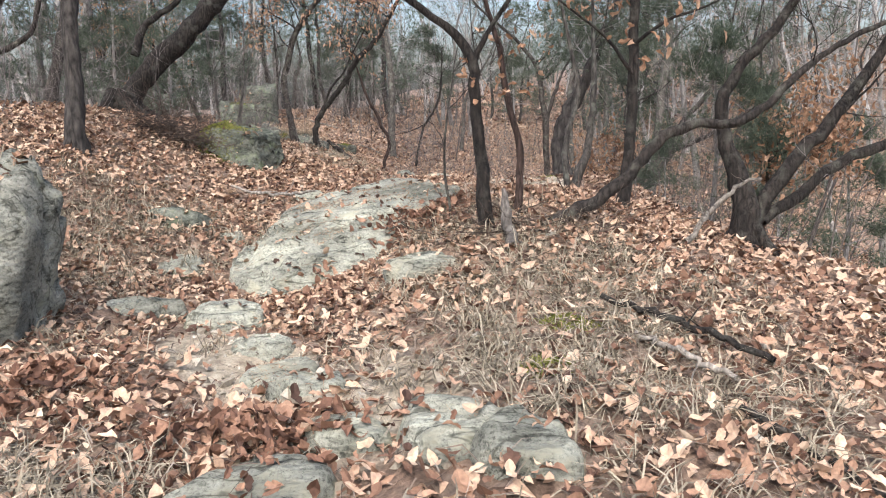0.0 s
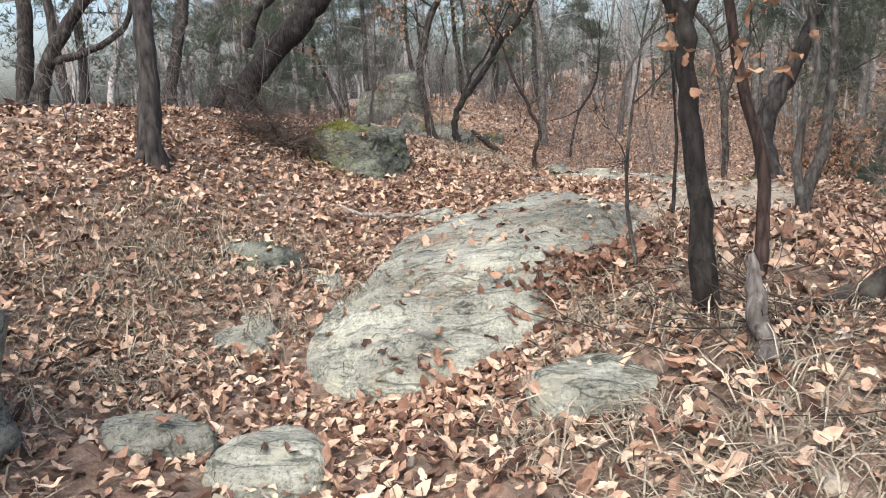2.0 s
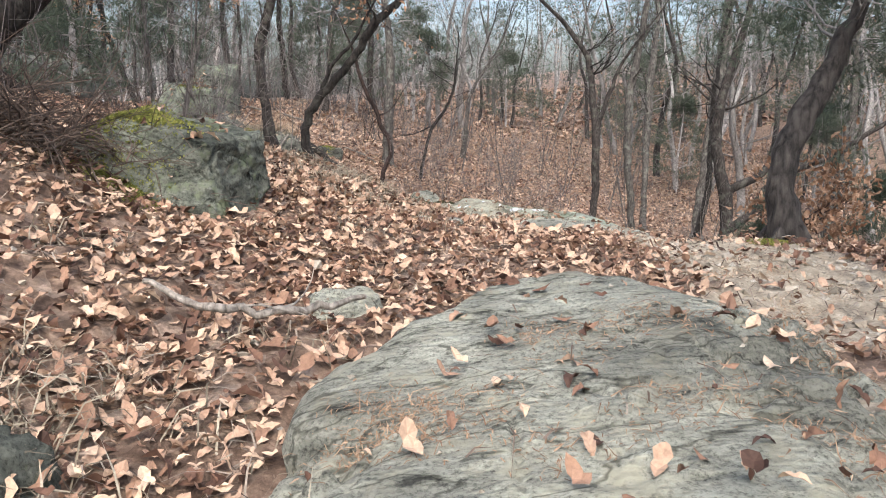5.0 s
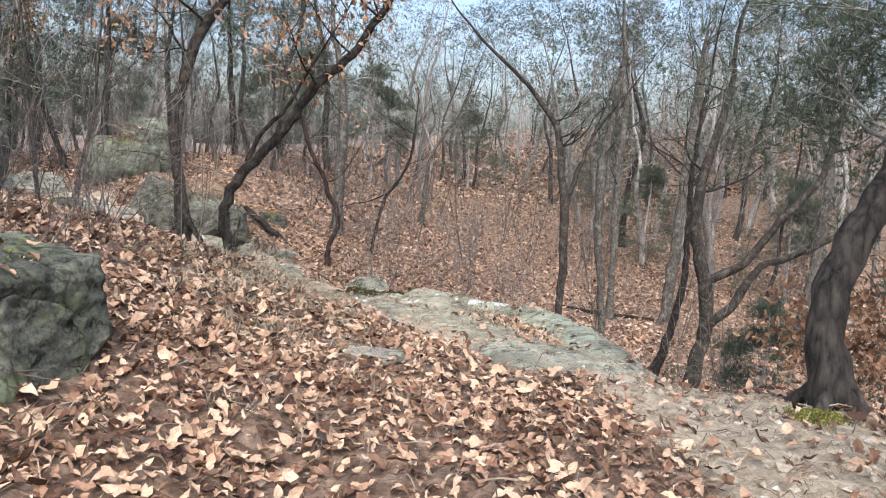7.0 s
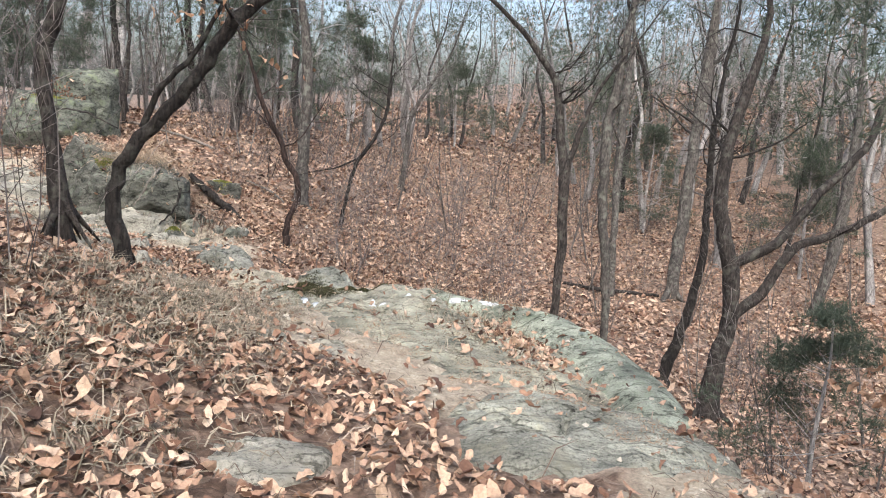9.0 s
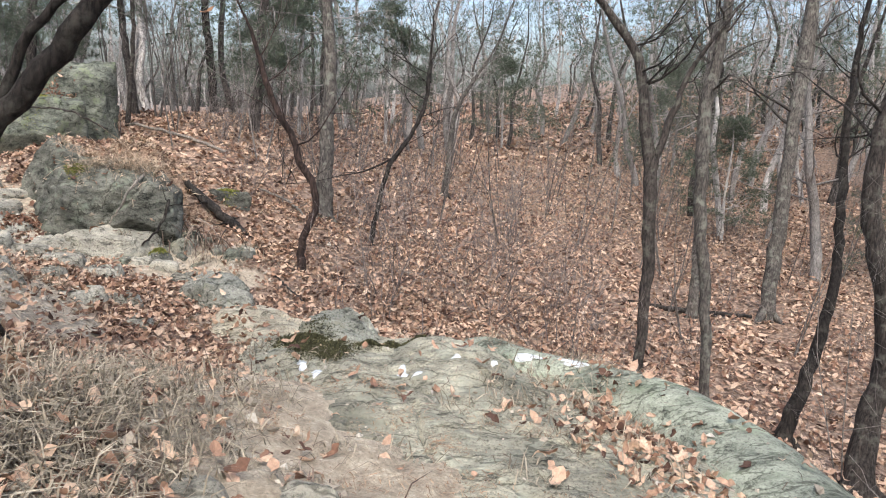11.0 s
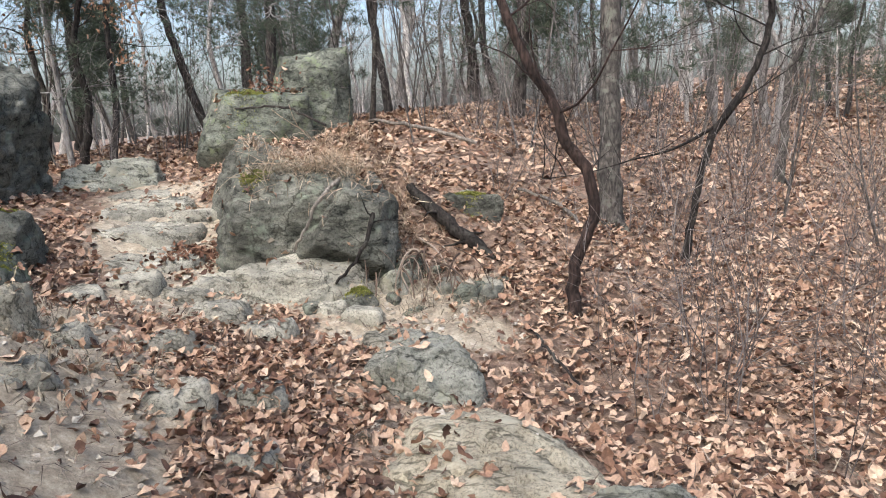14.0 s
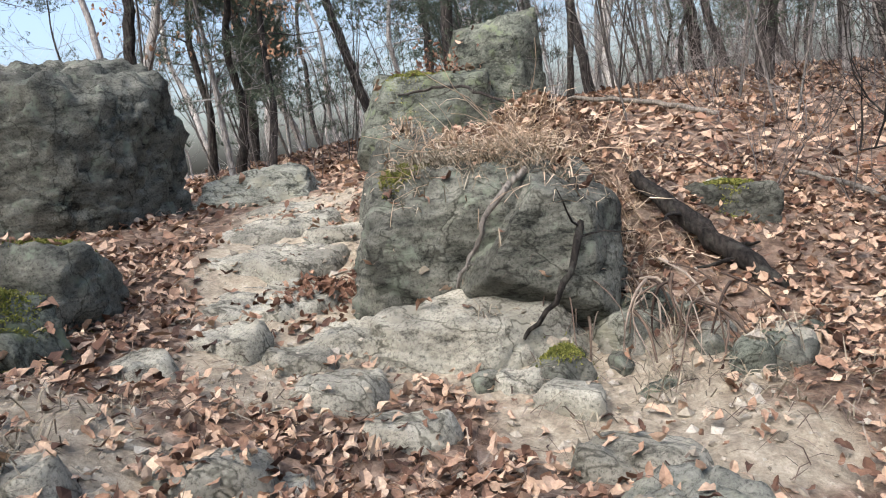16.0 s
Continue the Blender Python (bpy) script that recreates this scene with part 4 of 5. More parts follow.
T("twisted_pine", "thick twisted pine with plated grey bark", [[(2.08, 13.26, 0.05, 0.19), (2.0, 13.33, 0.57, 0.17), (2.1, 13.41, 0.99, 0.17), (2.3, 13.47, 1.36, 0.16), (2.51, 13.54, 1.79, 0.12), (2.71, 13.61, 2.21, 0.096), (2.82, 13.64, 2.43, 0.091)]], pine_bark, 19, 6.0, 20, pine=True)
T("leaning_tree", "dark tree leaning across above the path with dry leaves", [[(-2.92, 18.15, 0.18, 0.085), (-3.04, 18.22, 0.63, 0.095), (-2.93, 18.27, 1.11, 0.085), (-2.60, 18.28, 1.53, 0.082), (-2.22, 18.29, 2.03, 0.078), (-2.02, 18.31, 2.38, 0.085), (-1.63, 18.31, 2.74, 0.075), (-1.26, 18.34, 3.31, 0.065), (-1.08, 18.35, 3.59, 0.058)],
   [(-2.80, 18.3, 1.40, 0.045), (-2.67, 18.32, 1.73, 0.038), (-2.35, 18.32, 2.10, 0.032), (-2.16, 18.34, 2.45, 0.026)]], dark_bark, 20, 5.0, 7, leafy=2)
T("young_oak", "dark young oak with rust-brown leaves on the bank", [[(-3.62, 18.55, 0.5, 0.119), (-3.76, 18.65, 1.38, 0.09), (-3.81, 18.74, 2.07, 0.097), (-3.65, 18.78, 2.64, 0.097), (-3.47, 18.82, 3.14, 0.09), (-3.21, 18.83, 3.5, 0.083)]], dark_bark, 21, 5.5, 9, leafy=4)
T("gully_tree", "forked grey tree rising from the gully", [[(3.3, 25.26, -2.6, 0.108), (3.43, 25.56, -0.88, 0.126), (3.42, 25.84, 0.72, 0.135), (3.31, 26.01, 1.6, 0.117), (3.14, 26.19, 2.57, 0.099), (2.67, 26.33, 3.18, 0.081)],
   [(3.47, 25.84, 0.72, 0.09), (3.76, 25.98, 1.62, 0.072), (4.01, 26.07, 2.26, 0.054)]], dark_bark, 22, 10.5, 14, group="trees of the gully")
T("gully_tree", "slim grey tree rising from the gully", [[(4.38, 25.09, -3.0, 0.099), (4.36, 25.37, -1.36, 0.117), (4.25, 25.6, -0.13, 0.126), (4.28, 25.92, 1.65, 0.135), (4.47, 26.09, 2.72, 0.117), (4.58, 26.21, 3.43, 0.108)]], gray_bark, 23, 10.5, 14, group="trees of the gully")
T("gully_tree", "leaning dark tree in the gully", [[(5.35, 24.39, -3.25, 0.154), (5.7, 24.55, -2.17, 0.128), (6.01, 24.71, -1.14, 0.103), (6.13, 24.98, 0.46, 0.086), (6.18, 25.21, 1.73, 0.077)]], dark_bark, 24, 10.0, 13, group="trees of the gully")
T("gully_tree", "dark tree in the gully with two wide curved limbs", [[(5.55, 22.82, -3.3, 0.252), (5.73, 23.06, -2.23, 0.197), (5.91, 23.14, -1.58, 0.186), (5.86, 23.29, -0.6, 0.186), (5.66, 23.42, 0.14, 0.164), (5.67, 23.58, 1.23, 0.142), (6.03, 23.73, 2.66, 0.11)],
   [(5.86, 23.29, -0.6, 0.131), (6.6, 23.25, -0.18, 0.11), (7.32, 23.29, 0.74, 0.099), (8.15, 23.32, 1.72, 0.088), (8.43, 23.41, 2.6, 0.077)],
   [(5.8, 23.15, -1.59, 0.131), (6.43, 23.15, -1.06, 0.121), (6.93, 23.2, -0.26, 0.099), (7.79, 23.14, 0.12, 0.088), (9.25, 23.08, 1.03, 0.066)]], dark_bark, 25, 10.5, 13, group="trees of the gully")
T("gully_tree", "large grey tree beyond the gully", [[(8.59, 31.47, -3.17, 0.25), (8.81, 31.79, -1.31, 0.236), (9.08, 32.21, 1.16, 0.209), (9.52, 32.79, 4.61, 0.195)]], gray_bark, 26, 10, 12, group="trees of the gully")
T("gully_tree", "slim grey tree beyond the gully", [[(6.64, 31.26, -3.09, 0.191), (6.74, 31.87, 0.4, 0.15), (6.92, 32.34, 3.1, 0.136)]], gray_bark, 27, 9, 10, group="trees of the gully")
T("gully_tree", "grey tree on the slope across the gully", [[(12.43, 30.33, -3.25, 0.208), (12.85, 30.51, -1.24, 0.208), (13.08, 30.73, 0.84, 0.191), (13.2, 30.84, 1.89, 0.174)]], gray_bark, 28, 9, 10, group="trees of the gully")

T("oak_sapling", "low young oak full of rust-brown leaves at the slope edge", [[(3.0, 14.6, -0.35, 0.03), (3.05, 14.65, -0.1, 0.025), (3.0, 14.6, 0.1, 0.02)]], red_bark, 61, 0.5, 6, leafy=3, roots=False, category="sapling", twig_size=0.4)
T("oak_sapling", "low young oak with hanging brown leaves by the slope", [[(3.9, 9.2, -0.6, 0.03), (3.95, 9.25, 0.2, 0.025), (3.9, 9.2, 0.8, 0.02)]], red_bark, 62, 1.6, 7, leafy=5, roots=False, category="sapling", twig_size=0.6)
T("sapling", "thin young stem beside the forked tree", [[(0.05, 7.0, 0.3, 0.018), (0.0, 7.05, 0.9, 0.014), (0.04, 7.1, 1.3, 0.010)]], gray_bark, 63, 1.7, 4, roots=False, twig_size=0.35)
T("sapling", "thin dark stem with few twigs by the slab", [[(0.4, 8.6, 0.25, 0.02), (0.43, 8.65, 1.0, 0.016), (0.38, 8.7, 1.8, 0.012)]], dark_bark, 64, 2.8, 5, roots=False, twig_size=0.5)

T("young_oak", "young oak with rust-brown leaves behind the tall boulder", [[(-11.2, 29.4, 0.3, 0.10), (-11.0, 29.5, 1.4, 0.085), (-11.2, 29.6, 2.6, 0.07), (-11.0, 29.7, 3.4, 0.06)]], dark_bark, 65, 5.5, 12, leafy=4)
T("young_oak", "slim oak with rust-brown leaves beyond the tall boulder", [[(-13.2, 30.6, 0.2, 0.11), (-13.1, 30.7, 1.6, 0.09), (-13.4, 30.8, 3.0, 0.075), (-13.2, 30.9, 4.2, 0.06)]], dark_bark, 71, 6.5, 14, leafy=6)
T("oak_tree", "dark oak holding brown leaves behind the tall boulder", [[(-12.0, 28.4, 0.25, 0.14), (-12.2, 28.5, 1.8, 0.12), (-12.0, 28.6, 3.4, 0.10)]], dark_bark, 72, 7.5, 14, leafy=5)
T("pine_tree", "dark pine standing beyond the tall boulder", [[(-14.6, 33.0, 0.2, 0.17), (-14.5, 33.1, 2.0, 0.15), (-14.6, 33.2, 4.0, 0.13)]], pine_bark, 73, 9.0, 18, pine=True)
T("forest_tree", "dark leaning tree behind the ridge path", [[(-9.9, 31.5, 0.4, 0.13), (-10.3, 31.6, 1.6, 0.11), (-10.8, 31.8, 2.8, 0.10), (-11.2, 32.0, 4.0, 0.09)]], dark_bark, 66, 8.0, 9)
T("pine_tree", "dark upright pine behind the ridge path", [[(-9.3, 33.0, 0.5, 0.17), (-9.35, 33.1, 2.0, 0.15), (-9.3, 33.2, 4.0, 0.13)]], pine_bark, 67, 9.0, 16, pine=True)
T("pine_tree", "dark slender pine behind the ridge rocks", [[(-7.9, 36.0, 0.8, 0.15), (-8.1, 36.1, 2.4, 0.13), (-8.3, 36.2, 4.4, 0.11)]], pine_bark, 68, 9.0, 14, pine=True)
T("oak_tree", "dark oak with few brown leaves behind the ridge rocks", [[(-6.2, 38.0, 0.85, 0.18), (-6.3, 38.1, 2.4, 0.16), (-6.5, 38.2, 4.4, 0.14)]], dark_bark, 69, 9.0, 12, leafy=1)

# far trees: a few kinds, copied
rng = np.random.default_rng(77)


def far_tree(kind, seed, depth=2):
    r = np.random.default_rng(seed)
    rad = r.uniform(0.08, 0.17)
    lean = r.normal(0, 0.24, 2)
    line = [(0, 0, 0, rad)]
    for k in range(1, 5):
        line.append((lean[0] * k * 0.6 + r.normal(0, 0.17), lean[1] * k * 0.6 + r.normal(0, 0.17), 1.5 * k, rad * (1 - 0.13 * k)))
    ob = T("pine_tree" if kind == "pine" else "forest_tree", "dark green pine among the bare trees" if kind == "pine" else "bare grey forest tree" if kind == "bare" else "bare grey oak with some brown leaves",
           [line], hazed_bark if kind != "pine" else pine_bark, seed, 12.0 if kind == "pine" else 9.5, 18 if kind == "pine" else 13, leafy=2 if kind == "oak" else 0, pine=kind == "pine", roots=False, twig_size=1.35, group="trees of the wood", category="tree", light=True, depth=depth, girth=0.9)
    return ob


far_kinds = [far_tree("bare", 201), far_tree("bare", 202), far_tree("bare", 203), far_tree("oak", 204), far_tree("oak", 205), far_tree("pine", 206), far_tree("pine", 207), far_tree("bare", 208), far_tree("bare", 209, 1), far_tree("bare", 210, 1), far_tree("pine", 211, 1)]
spots = []


def free(x, y, gap):
    return all((x - a) ** 2 + (y - b) ** 2 > gap * gap for a, b in spots)


def scatter(count, xr, yr, kinds, gap, skip=None):
    done = 0
    for _ in range(count * 12):
        x, y = rng.uniform(*xr), rng.uniform(*yr)
        if done >= count:
            break
        if not free(x, y, gap) or (skip and skip(x, y)):
            continue
        spots.append((x, y))
        k = far_kinds[kinds[rng.integers(0, len(kinds))]]
        m = pose(x, y, float(ground_z(x, y)) - 0.05, 0, 0, rng.uniform(0, 360))
        s = rng.uniform(0.75, 1.15)
        c = copy_thing(k, m)
        c.scale = (s, s, s)
        done += 1


scatter(15, (-24, -8.8), (14, 30), [0, 1, 2, 5, 6, 7, 3], 1.9, lambda x, y: x > -10.5 and y > 22 or (x > -9.5 and y < 17))
scatter(38, (-26, -3), (33, 60), [0, 1, 2, 5, 7, 6, 7], 1.6)
scatter(66, (-3, 26), (37, 62), [0, 1, 2, 3, 4, 5, 7], 1.5, lambda x, y: 3 < x < 9 and y < 52)
scatter(74, (11, 46), (10, 60), [0, 1, 2, 3, 4, 7, 6], 2.0, lambda x, y: x < 13 and y > 26)
scatter(90, (-12, 55), (60, 110), [8, 9, 8, 9, 10], 1.8)
scatter(46, (-46, -10), (54, 100), [8, 9, 10, 9], 2.0)
scatter(14, (-30, 20), (-30, -5), [0, 1, 2, 5], 3.0)
scatter(8, (-2, 32), (42, 72), [5, 6, 10], 2.0)
scatter(18, (11, 42), (26, 58), [0, 1, 2, 3, 7, 3, 6], 1.3)
for k, (x, y) in zip(far_kinds, ((-20.0, 34.0), (15.0, 42.0), (-12.0, 48.0), (18.0, 30.0), (5.0, 60.0), (-14.0, 40.0), (-20.0, 52.0), (22.0, 46.0), (-8.0, 63.0), (9.0, 66.0), (-16.0, 68.0))):
    k.matrix_world = pose(x, y, float(ground_z(x, y)) - 0.05, 0, 0, 40 * x)


# young pines and thin saplings
def young_pine(seed):
    r = np.random.default_rng(seed)
    root = new("young_pine")
    tagged(root, "soft grey-green young pine among the bare trees", "pine", "young pines")
    t, tips = Tubes(), []
    t.add([(0, 0, -0.1), (0.05, 0.02, 1.2), (0.0, 0.1, 2.4), (0.05, 0.1, 3.2)], [0.045, 0.035, 0.02, 0.008], 7)
    for k in range(22):
        z = r.uniform(0.5, 3.1)
        a = r.uniform(0, 2 * np.pi)
        tips += twigs_from(t, r, (0.03, 0.05, z), (math.cos(a), math.sin(a), 0.25), (3.5 - z) * 0.42, 0.012, 1, 0.2, 4, True)
    t.object("trunk", hazed_bark, root)
    needle_cloud(tips, r, 198, needles, root, 0.12, 0.12, 0.035)
    return root


def thin_sapling(seed):
    r = np.random.default_rng(seed)
    root = new("sapling")
    tagged(root, "thin bare grey sapling with fine upright twigs", "sapling", "saplings of the wood")
    t = Tubes()
    for k in range(2):
        a = r.uniform(0, 2 * np.pi)
        twigs_from(t, r, (0.1 * math.cos(a), 0.1 * math.sin(a), -0.1), (0.25 * math.cos(a), 0.25 * math.sin(a), 1.0), r.uniform(3.0, 4.6), r.uniform(0.016, 0.028), 3, 0.5, 5, True)
    t.object("trunk", sapling_bark, root)
    return root


pines = [young_pine(401), young_pine(402)]
for i, (x, y, s) in enumerate(((3.4, 9.6, 0.8), (-6.2, 17.6, 1.2), (4.6, 18.5, 0.8), (-8.6, 20.5, 1.3), (-3.2, 34.5, 1.3), (-10.5, 21.0, 1.4), (13.5, 33.0, 1.4),
                               (10.2, 38.0, 1.3), (-9.8, 36.0, 1.5), (4.4, 15.2, 0.7), (-1.0, 42.0, 1.6), (5.0, 54.0, 1.5), (-6.0, 46.0, 1.6), (12.0, 48.0, 1.6), (7.5, 14.0, 1.1), (8.5, 19.0, 1.3), (-12.0, 30.0, 1.4))):
    c = copy_thing(pines[i % 2], pose(x, y, float(ground_z(x, y)) - 0.05, 0, 0, 77 * i))
    c.scale = (s, s, s)
pines[0].matrix_world, pines[1].matrix_world = pose(-13.5, 33.0, float(ground_z(-13.5, 33.0))), pose(16.0, 37.0, float(ground_z(16.0, 37.0)))
slim = [thin_sapling(411), thin_sapling(412), thin_sapling(413)]
for count, xr, yr in ((34, (-9, 3), (30.5, 42)), (32, (3, 16), (28, 44)), (8, (-16, -6), (18, 30)), (14, (-10, 20), (44, 62)), (24, (-14, 40), (52, 78)), (16, (4, 12), (8, 24)), (10, (-7, -5), (14, 20)), (14, (-14, -8.5), (28.5, 36))):
    for _ in range(count):
        x, y = rng.uniform(*xr), rng.uniform(*yr)
        if x > -11.5 and y < 29 and x < -6:
            continue
        c = copy_thing(slim[rng.integers(0, 3)], pose(x, y, float(ground_z(x, y)), 0, 0, rng.uniform(0, 360)))
        s = rng.uniform(0.6, 1.25)
        c.scale = (s, s, s)
for k, (x, y) in zip(slim, ((0.4, 31.5), (2.2, 33.0), (-4.4, 32.0))):
    k.matrix_world = pose(x, y, float(ground_z(x, y)))


# ---- brush ----
def brush(name, seed, stems, tall, wide):
    r = np.random.default_rng(seed)
    t = Tubes()
    for _ in range(stems):
        a = r.uniform(0, 2 * np.pi)
        twigs_from(t, r, (0.12 * math.cos(a), 0.12 * math.sin(a), -0.05), (wide * math.cos(a), wide * math.sin(a), 1.0), tall * r.uniform(0.6, 1.1), r.uniform(0.005, 0.010), 2, 0.3, 4, True)
    ob = t.object(name, brush_bark)
    tagged(ob, "bare grey-brown brush with thin upright stems", "bush", "brush of the gully")
    return ob


brush_kinds = [brush("shrub", 301, 4, 1.5, 0.35), brush("shrub", 302, 5, 1.1, 0.5), brush("shrub", 303, 3, 2.1, 0.3)]
thickets = [(28, (-1.8, 3.2), (23.4, 29.0)), (58, (-5, 3), (28, 37)), (52, (2.5, 10), (24, 40)), (26, (-8.5, -4), (31, 38)), (14, (-4.8, -3.0), (12.6, 18)), (10, (1.8, 4.2), (7.8, 12)),
            (14, (-9, -5.2), (10, 18)), (26, (-12, 14), (37, 50)), (10, (3.0, 6), (12, 22)), (8, (-11, -8.6), (28.5, 33))]
for count, xr, yr in thickets:
    for _ in range(count):
        x, y = rng.uniform(*xr), rng.uniform(*yr)
        k = brush_kinds[rng.integers(0, 3)]
        c = copy_thing(k, pose(x, y, float(ground_z(x, y)), 0, 0, rng.uniform(0, 360)))
        s = rng.uniform(0.6, 1.15)
        c.scale = (s, s, s)
for k, (x, y) in zip(brush_kinds, ((-0.3, 26.2), (0.9, 25.4), (1.6, 27.8))):
    k.location = (x, y, float(ground_z(x, y)))


# ---- fallen wood ----
def log(name, label, points, material, seed, forks=2):
    r = np.random.default_rng(seed)
    t = Tubes()
    p = np.array(points, float)
    s = bend(p, 18)
    s[:, :3] += r.normal(0, 0.01, (18, 3))
    t.add(s[:, :3] - p[0, :3], s[:, 3], 9, 0.07, r)
    for _ in range(forks):
        i = r.integers(4, 15)
        w = r.normal(0, 1, 3)
        w[2] = abs(w[2]) * 0.3
        twigs_from(t, r, s[i, :3] - p[0, :3], w, 0.35, s[i, 3] * 0.4, 0)
    ob = t.object(name, material)
    ob.location = p[0, :3]
    tagged(ob, label, "fallen branch")


log("fallen_log", "dark fallen log sloping down the leafy bank", [(-4.05, 26.65, 0.16, 0.05), (-3.6, 26.5, -0.20, 0.075), (-3.2, 26.42, -0.52, 0.08), (-2.75, 26.36, -0.88, 0.06)], dark_bark, 1, 5)
log("fallen_branch", "pale bent branch lying on the leaves", [(-2.85, 10.1, 0.36, 0.014), (-2.5, 9.9, 0.28, 0.02), (-2.1, 10.0, 0.24, 0.022), (-1.75, 10.25, 0.24, 0.014)], pale_bark, 2)
log("fallen_branch", "pale straight stick on the leaves", [(1.0, 3.95, 0.16, 0.014), (1.2, 3.65, 0.12, 0.016), (1.38, 3.4, 0.08, 0.014)], pale_bark, 3, 1)
log("fallen_branch", "dark bent branch on the slope", [(0.95, 4.5, 0.2, 0.016), (1.3, 4.25, 0.14, 0.022), (1.75, 3.9, 0.0, 0.018)], dark_bark, 4)
log("fallen_log", "dark log lying across the gully floor", [(5.0, 31.1, -2.72, 0.04), (5.9, 31.2, -2.88, 0.06), (7.0, 31.3, -3.0, 0.06), (8.2, 31.4, -3.1, 0.04)], dark_bark, 5)
log("fallen_branch", "thin dead branch over the ridge", [(-6.6, 31.6, 0.95, 0.03), (-5.4, 31.2, 0.75, 0.035), (-4.2, 30.4, 0.45, 0.03)], pale_bark, 6)
log("fallen_branch", "thin dark stick on the slope", [(-2.35, 24.9, -0.95, 0.012), (-2.0, 24.3, -1.05, 0.012), (-1.75, 23.9, -1.15, 0.01)], dark_bark, 7, 1)


log("hanging_root", "pale bare root hanging over the boulder's face", [(-4.35, 25.45, 0.36, 0.022), (-4.42, 25.16, 0.22, 0.02), (-4.55, 25.05, -0.05, 0.016), (-4.7, 25.0, -0.3, 0.010)], pale_bark, 11, 3)
log("hanging_root", "dark root creeping down beside the boulder", [(-4.1, 25.6, 0.25, 0.03), (-3.95, 25.3, 0.0, 0.025), (-4.0, 25.1, -0.3, 0.02), (-4.25, 24.95, -0.6, 0.012)], dark_bark, 12, 3)
log("fallen_branch", "thin dead branch leaning on the ridge rocks", [(-6.0, 28.6, 0.9, 0.016), (-6.8, 28.9, 1.2, 0.018), (-7.9, 29.2, 1.25, 0.012)], dark_bark, 13, 3)
log("fallen_branch", "grey dead branch on the leafy slope", [(-3.2, 28.6, -0.1, 0.02), (-2.6, 28.3, -0.3, 0.025), (-2.2, 27.6, -0.5, 0.018)], pale_bark, 14, 3)


# ---- leaf litter, grass, twigs ----
def on_rock(x, y, grow=1.0):
    hit = np.zeros(len(x), bool)
    for cx, cy, ang, rad in ROCKS:
        d = np.hypot(x - cx, y - cy)
        near = d < rad.max() * grow
        if near.any():
            th = np.arctan2(y[near] - cy, x[near] - cx)
            lim = np.interp(th, np.concatenate([ang - 2 * np.pi, ang, ang + 2 * np.pi]), np.tile(rad, 3))
            hit[np.where(near)[0][d[near] < lim * grow]] = True
    return hit


def resting(x, y):
    """Height of the ground or of the stone that lies on it."""
    z = ground_z(x, y)
    for i in np.where(on_rock(x, y, 1.15))[0]:
        for tree in SURFACES:
            at = tree.ray_cast(Vector((x[i], y[i], 4.0)), Vector((0, 0, -1)))[0]
            if at is not None and at.z > z[i] and at.z < z[i] + 1.2:
                z[i] = at.z
    return z


def strewn(rng, xr, yr, per_metre, keep):
    n = int((xr[1] - xr[0]) * (yr[1] - yr[0]) * per_metre)
    x, y = rng.uniform(*xr, n), rng.uniform(*yr, n)
    k = rng.random(n) < keep(x, y)
    return x[k], y[k]


def pebbles(name, label, xr, yr, per_metre, seed):
    """Small broken stones on the bare earth."""
    r = np.random.default_rng(seed)
    x, y = strewn(r, xr, yr, per_metre, lambda x, y: (0.06 + 0.94 * np.clip(1.3 * bare_mask(x, y), 0, 1)) * np.where(on_rock(x, y, 1.0), 0.12, 1.0))
    n = len(x)
    c = np.stack([x, y, resting(x, y)], 1)
    o = np.array([(1, 0, 0), (0, 1, 0), (-1, 0, 0), (0, -1, 0), (0.2, 0.1, 0.7), (0, 0, -0.6)])
    s = np.clip(r.lognormal(-4.1, 0.55, n), 0.006, 0.06)
    v = np.einsum("nij,vj->nvi", spin(r, n, 0.4), o) * s[:, None, None] * r.uniform(0.7, 1.3, (n, 6, 1)) + c[:, None]
    f = np.array([(0, 1, 4), (1, 2, 4), (2, 3, 4), (3, 0, 4), (1, 0, 5), (2, 1, 5), (3, 2, 5), (0, 3, 5)])
    f = (f[None] + 6 * np.arange(n)[:, None, None]).reshape(-1, 3)
    tagged(mesh_object(name, v.reshape(-1, 3), f, rubble), label, "gravel", kind="stuff")


def litter_keep(x, y):
    clump = 0.75 + 0.25 * np.sin(1.9 * x + 1.1 * y) * np.cos(1.5 * y - 0.9 * x)
    k = clump * (1 - 0.84 * np.clip(1.4 * bare_mask(x, y), 0, 1))
    grassy = np.exp(-(((x - 0.75) / 0.9) ** 2 + ((y - 4.2) / 1.2) ** 2))
    k = k * (1 - 0.7 * grassy)
    return np.where(on_rock(x, y, 1.04), 0.03, k)


rubble = island_material("broken_stone", [(0.0, (0.16, 0.14, 0.11)), (0.5, (0.34, 0.30, 0.24)), (1.0, (0.46, 0.43, 0.37))], 0.95)
pebbles("gravel", "broken pale stones on the trodden earth", (-8.5, 2.4), (1.5, 29), 130, 51)


